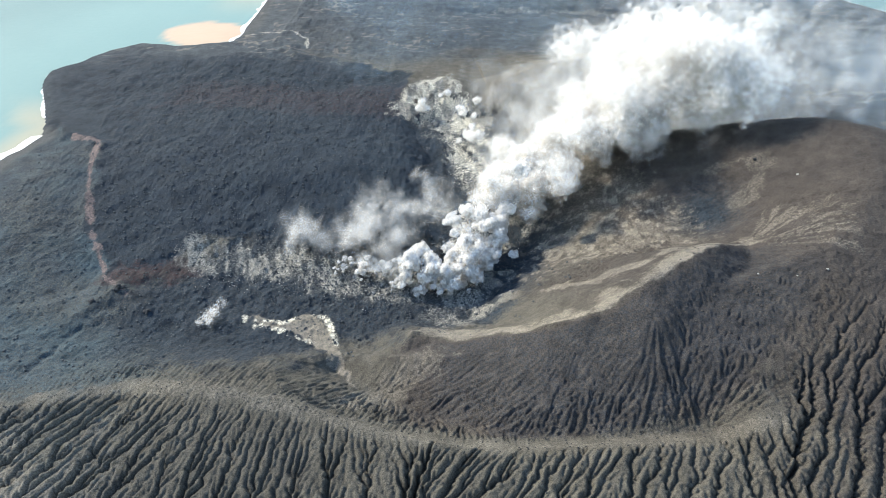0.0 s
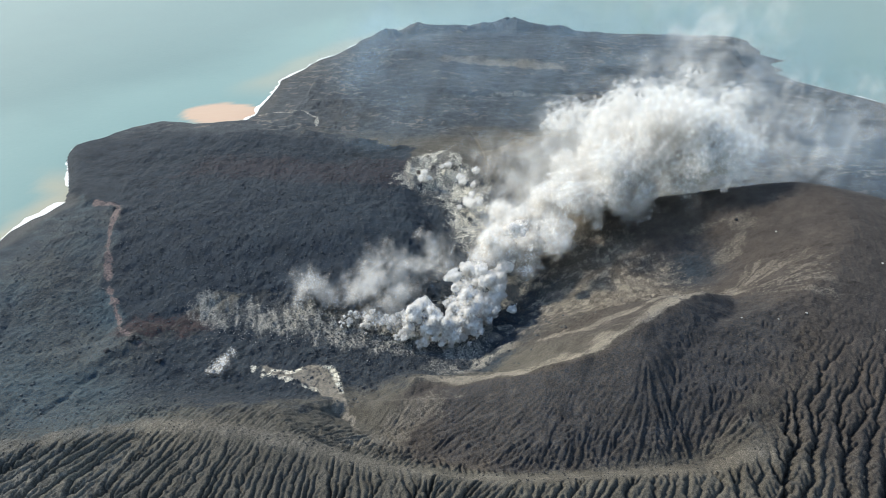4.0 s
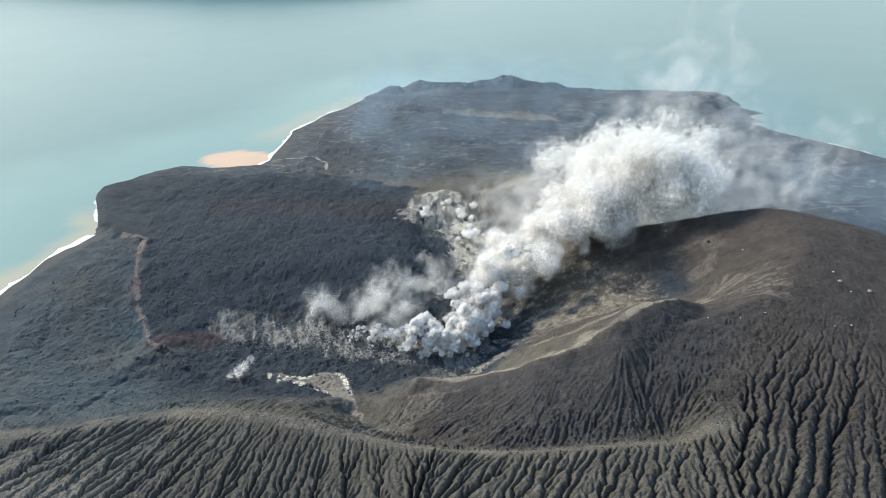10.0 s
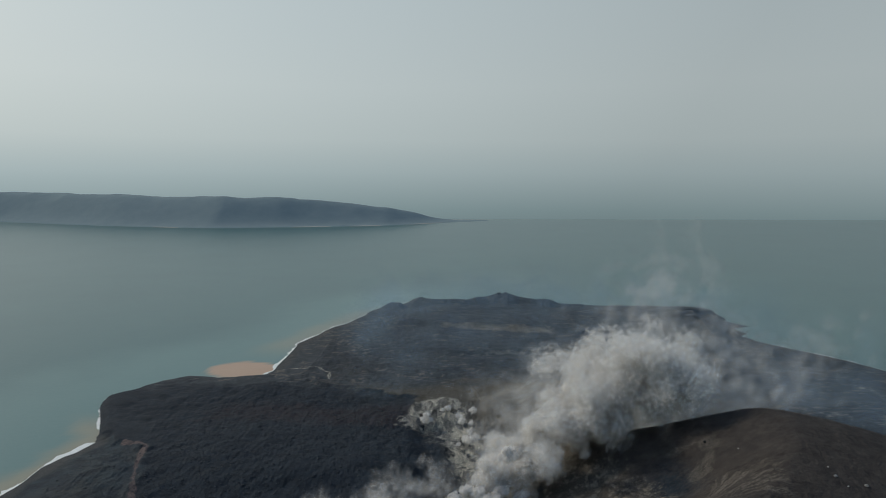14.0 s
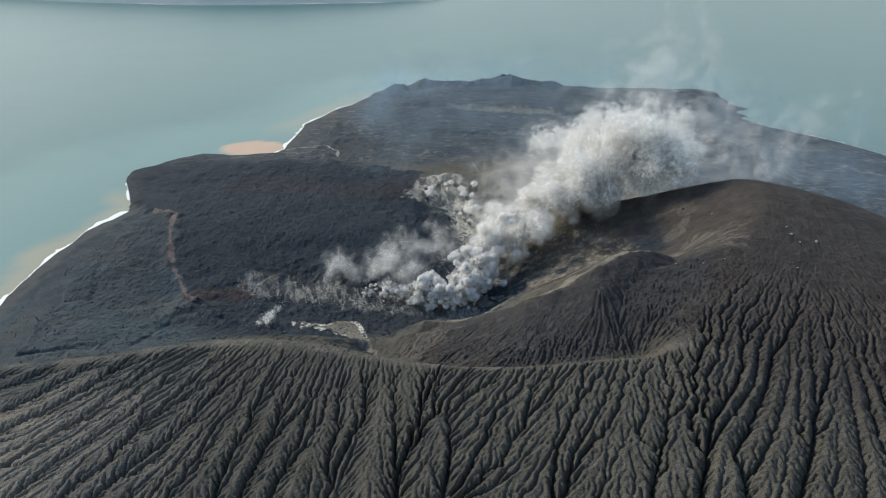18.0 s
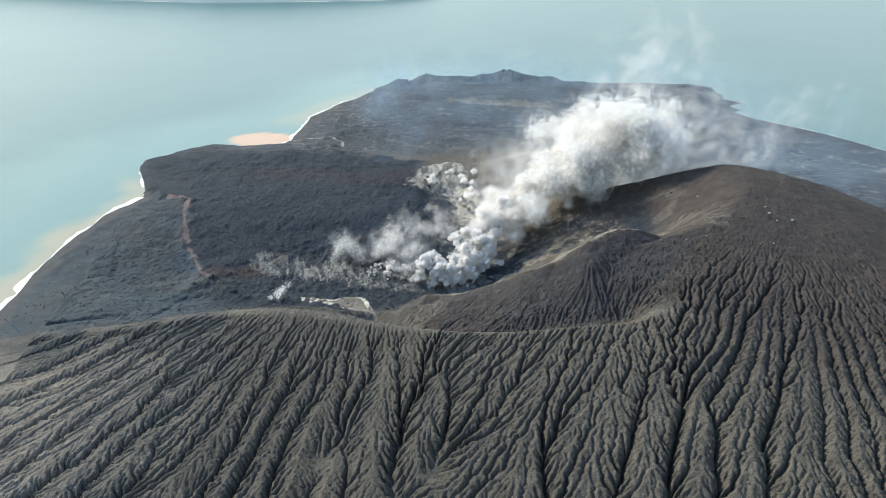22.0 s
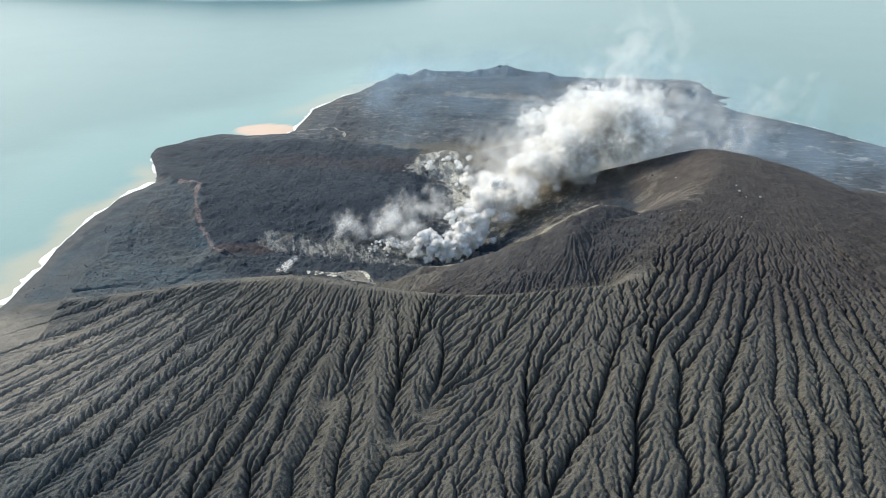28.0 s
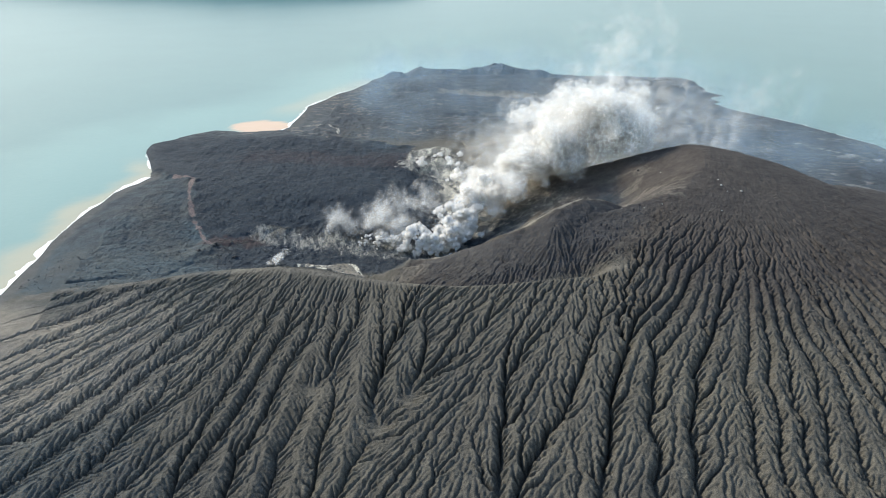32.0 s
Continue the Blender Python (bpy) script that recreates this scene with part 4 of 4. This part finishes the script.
veil = [billows([(90, 10, 84, 34), (150, 40, 104, 50), (225, 60, 112, 58), (310, 80, 96, 56), (410, 110, 70, 56)], 50, 6, 82, 1.0, 0.018, 0.9),
        billows([(180, 30, 135, 44), (215, 40, 175, 40), (260, 60, 215, 34)], 26, 5, 83, 0.95, 0.006, 1.3),
        billows([(40, -10, 60, 34), (60, 30, 66, 40), (20, 20, 60, 34)], 14, 5, 89, 0.95, 0.02, 1.0)]
flakes("steam_veil", np.concatenate(veil), 22.0, STEAM_VEIL, 80, "thin veil of steam spreading round the plume")
wisp = [billows([(-104, -104, 6, 7), (-88, -84, 16, 12), (-70, -66, 28, 16)], 12, 6, 120, 1.1, 0.2, 1.0),
        billows([(-66, -112, 8, 9), (-50, -88, 22, 15), (-30, -66, 36, 19)], 16, 7, 121, 1.1, 0.27, 0.9),
        billows([(-150, -96, 5, 8), (-124, -82, 12, 12), (-96, -70, 18, 15)], 12, 6, 122, 1.1, 0.16, 1.1)]
flakes("steam_wisps", np.concatenate(wisp), 12.0, STEAM_VEIL, 86, "thin grey steam drifting over the black lava")
# distance haze, added as large faint blue-tinted sheets above the far ground
rng = np.random.RandomState(96)
murk = np.column_stack([350 + 400 * rng.rand(120), -30 + 260 * rng.rand(120), 18 + 40 * rng.rand(120), np.full(120, 10.0), np.ones(120)])
murk = np.concatenate([murk, np.column_stack([-170 + 780 * rng.rand(420), 200 + 680 * rng.rand(420), 15 + 80 * rng.rand(420) ** 1.3, np.full(420, 10.0), np.ones(420)])])
flakes("blue_haze", murk, 105.0, HAZE_SHEET, 97, "faint blue sheets added as distance haze over the far land")
fume = billows([(-190, -176, -4, 4), (-186, -172, 1, 6), (-178, -167, 5, 7)], 12, 7, 130, 0.9, 4.0, 0.7)
flakes("fumarole_steam", fume, 2.0, STEAM_THIN, 87, "small white steam puff from a lone fumarole")
wall = heads([(-42, 130, 12, 7), (-30, 150, 20, 9), (-22, 165, 26, 9)], 8, 140, 1.0, 16, 0.36)
wall = np.concatenate([wall, heads([(8, 62, 14, 9), (12, 84, 22, 10), (22, 100, 30, 9)], 11, 141, 1.0, 16, 0.36)])
flakes("wall_steam", wall, 1.6, STEAM, 88, "white steam rising from the bleached back wall of the crater", True)


# ---- rocks ----
def rock_material(name, dark, light):
    m, n, l, b, out = material(name)
    tc = n.new("ShaderNodeTexCoord")
    f = noise_tex(n, l, 1.2, 5, 0.7, tc)
    info = n.new("ShaderNodeObjectInfo")
    col = blend(n, l, ranged(n, l, f, 0.3, 0.7), dark, light)
    l.new(blend(n, l, 1.0, col, blend(n, l, info.outputs["Random"], (0.75, 0.75, 0.75), (1.25, 1.25, 1.25)), "MULTIPLY"), b.inputs["Base Color"])
    b.inputs["Roughness"].default_value = 0.9
    bumped(n, l, b, f, 0.7, 0.3)
    return m


DARK_ROCK = rock_material("dark_lava_rock", (0.012, 0.014, 0.016), (0.040, 0.042, 0.044))
PALE_ROCK = rock_material("pale_weathered_rock", (0.16, 0.155, 0.14), (0.42, 0.41, 0.38))
GREY_ROCK = rock_material("grey_lava_rock", (0.022, 0.027, 0.032), (0.070, 0.078, 0.084))
BROWN_ROCK = rock_material("brown_crusted_rock", (0.040, 0.034, 0.030), (0.085, 0.075, 0.066))


def rock_shape(seed, detail=1):
    """Corners and faces of one broken block about 1 m across."""
    rng = np.random.RandomState(seed)
    bm = bmesh.new()
    bmesh.ops.create_icosphere(bm, subdivisions=detail, radius=0.5)
    cuts = rng.normal(size=(7, 3))
    cuts /= np.linalg.norm(cuts, axis=1, keepdims=True)
    for v in bm.verts:
        p = np.array(v.co)
        for k in cuts:
            over = p @ k - 0.36
            if over > 0:
                p = p - k * over * 0.85
        v.co = p * (1 + 0.12 * rng.rand()) * np.array([1.0, 0.85, 0.7])
    return bm


def one_mesh(name, bm, mat):
    me = bpy.data.meshes.new(name)
    bm.to_mesh(me)
    bm.free()
    me.materials.append(mat)
    return me


ROCKS = {key: [one_mesh("boulder", rock_shape(200 + 10 * i + k, 2), mat) for k in range(4)]
         for i, (key, mat) in enumerate((("dark", DARK_ROCK), ("pale", PALE_ROCK), ("brown", BROWN_ROCK)))}


def boulder(kind, x, y, size, label, group, turn):
    ob = new("boulder", ROCKS[kind][int(abs(x * 7 + y * 3)) % 4])
    ob.location = (x, y, height_at(x, y) + 0.18 * size)
    ob.rotation_euler = (0.2 * math.sin(turn), 0.2 * math.cos(turn), turn)
    ob.scale = (size, size, size)
    return tagged(ob, label, "boulder", group=group)


for k, (x, y, s) in enumerate([(275, -187, 2.8), (291, -198, 3.0), (277, -199, 1.6), (276, -176, 1.5), (209, -216, 2.0), (171, -214, 1.5),
                               (249, -232, 1.5), (260, -232, 1.5), (242, -105, 1.9), (191, -219, 1.3)]):
    boulder("pale", x, y, s, "pale weathered block on the dark cone slope", "pale blocks on the cone", 1.7 * k)
boulder("dark", 228, -68, 3.5, "dark boulder on the sunlit hollow's rim", "boulders on the hollow", 0.4)


def crowd(name, n, seed, place, size, mat, label):
    """Many small rocks in one mesh, strewn where place() allows."""
    rng = np.random.RandomState(seed)
    shapes = []
    for k in range(6):
        bm = rock_shape(300 + k, 1)
        shapes.append((np.array([v.co for v in bm.verts]), np.array([[v.index for v in f.verts] for f in bm.faces])))
        bm.free()
    verts, faces, total = [], [], 0
    for k in range(n):
        x, y = place(rng)
        s = size[0] + (size[1] - size[0]) * rng.rand() ** 3
        co, fa = shapes[k % 6]
        a = rng.rand() * 6.28
        c, sn = math.cos(a), math.sin(a)
        p = co * s * (0.8 + 0.4 * rng.rand(3))
        p = np.column_stack([p[:, 0] * c - p[:, 1] * sn + x, p[:, 0] * sn + p[:, 1] * c + y, p[:, 2] + height_at(x, y) + 0.15 * s])
        verts.append(p)
        faces.append(fa + total)
        total += len(co)
    v, f = np.concatenate(verts), np.concatenate(faces).astype(np.int32)
    me = bpy.data.meshes.new(name)
    me.vertices.add(len(v))
    me.vertices.foreach_set("co", v.astype(np.float32).ravel())
    me.loops.add(f.size)
    me.loops.foreach_set("vertex_index", f.ravel())
    me.polygons.add(len(f))
    me.polygons.foreach_set("loop_start", np.arange(0, f.size, 3, dtype=np.int32))
    me.update(calc_edges=True)
    me.materials.append(mat)
    return tagged(new(name, me), label, "rocks", kind="stuff")


def in_box(x0, x1, y0, y1):
    return lambda rng: (x0 + (x1 - x0) * rng.rand(), y0 + (y1 - y0) * rng.rand())


def by_line(line, spread):
    def place(rng):
        k = rng.randint(len(line) - 1)
        u = rng.rand()
        return (line[k][0] * (1 - u) + line[k + 1][0] * u + spread * rng.normal(), line[k][1] * (1 - u) + line[k + 1][1] * u + spread * rng.normal())
    return place


crowd("crater_floor_rocks", 6000, 401, by_line(PIT[:4], 34), (0.5, 2.4), GREY_ROCK, "broken black lava blocks over the crater floor")
crowd("plain_rocks", 4200, 402, in_box(-425, -190, -250, 60), (0.5, 2.2), GREY_ROCK, "dark stones strewn over the western ash plain")
crowd("rim_rocks", 1500, 403, by_line(FRONT_RIM, 16), (0.5, 1.5), DARK_ROCK, "dark stones along the crest of the front rim")
crowd("cone_stones", 1800, 404, by_line([(120, -230, 0), (300, -150, 0), (360, -260, 0), (180, -250, 0)], 36), (0.5, 1.6), BROWN_ROCK, "small brown stones on the upper cone")
crowd("lava_blocks", 3600, 405, in_box(-330, -70, -70, 230), (0.7, 2.6), GREY_ROCK, "jagged black blocks on the lava field")
crowd("scarp_rocks", 700, 406, by_line([(-207, -116), (-130, -118), (-50, -132), (10, -130)], 9), (0.4, 1.4), PALE_ROCK, "bleached blocks along the steaming scarp")


def outcrop(x, y, size, label, seed, group="crags on the far shore"):
    """A craggy knoll of stacked blocks."""
    base = new("rock_outcrop")
    base.location = (x, y, height_at(x, y))
    rng = np.random.RandomState(seed)
    for k in range(9):
        ob = new("block", ROCKS["dark"][k % 4])
        ob.parent = base
        r = size * 0.5 * rng.rand()
        ob.location = (r * math.cos(k * 2.4), r * math.sin(k * 2.4), size * 0.22 * rng.rand() * (1 - r / size))
        s = size * (0.35 + 0.3 * rng.rand())
        ob.scale, ob.rotation_euler = (s, s, s * 0.9), (0.4 * rng.rand(), 0.4 * rng.rand(), 6 * rng.rand())
    return tagged(base, label, "rock outcrop", group=group)


for x, y, size, seed in ((-260, -146, 7, 505), (-250, -150, 5, 506), (-232, -166, 4.5, 507), (-274, -160, 5, 508)):
    outcrop(x, y, size, "low broken crag of grey blocks beside the crater floor", seed, "crags beside the crater")
outcrop(122, 907, 11, "craggy dark outcrop on the far hilltop", 501)
outcrop(139, 907, 8, "craggy dark outcrop on the far hilltop", 502)
outcrop(-140, 848, 8, "craggy dark knoll at the far shore", 503)
outcrop(-70, 880, 7, "craggy dark knoll at the far shore", 504)
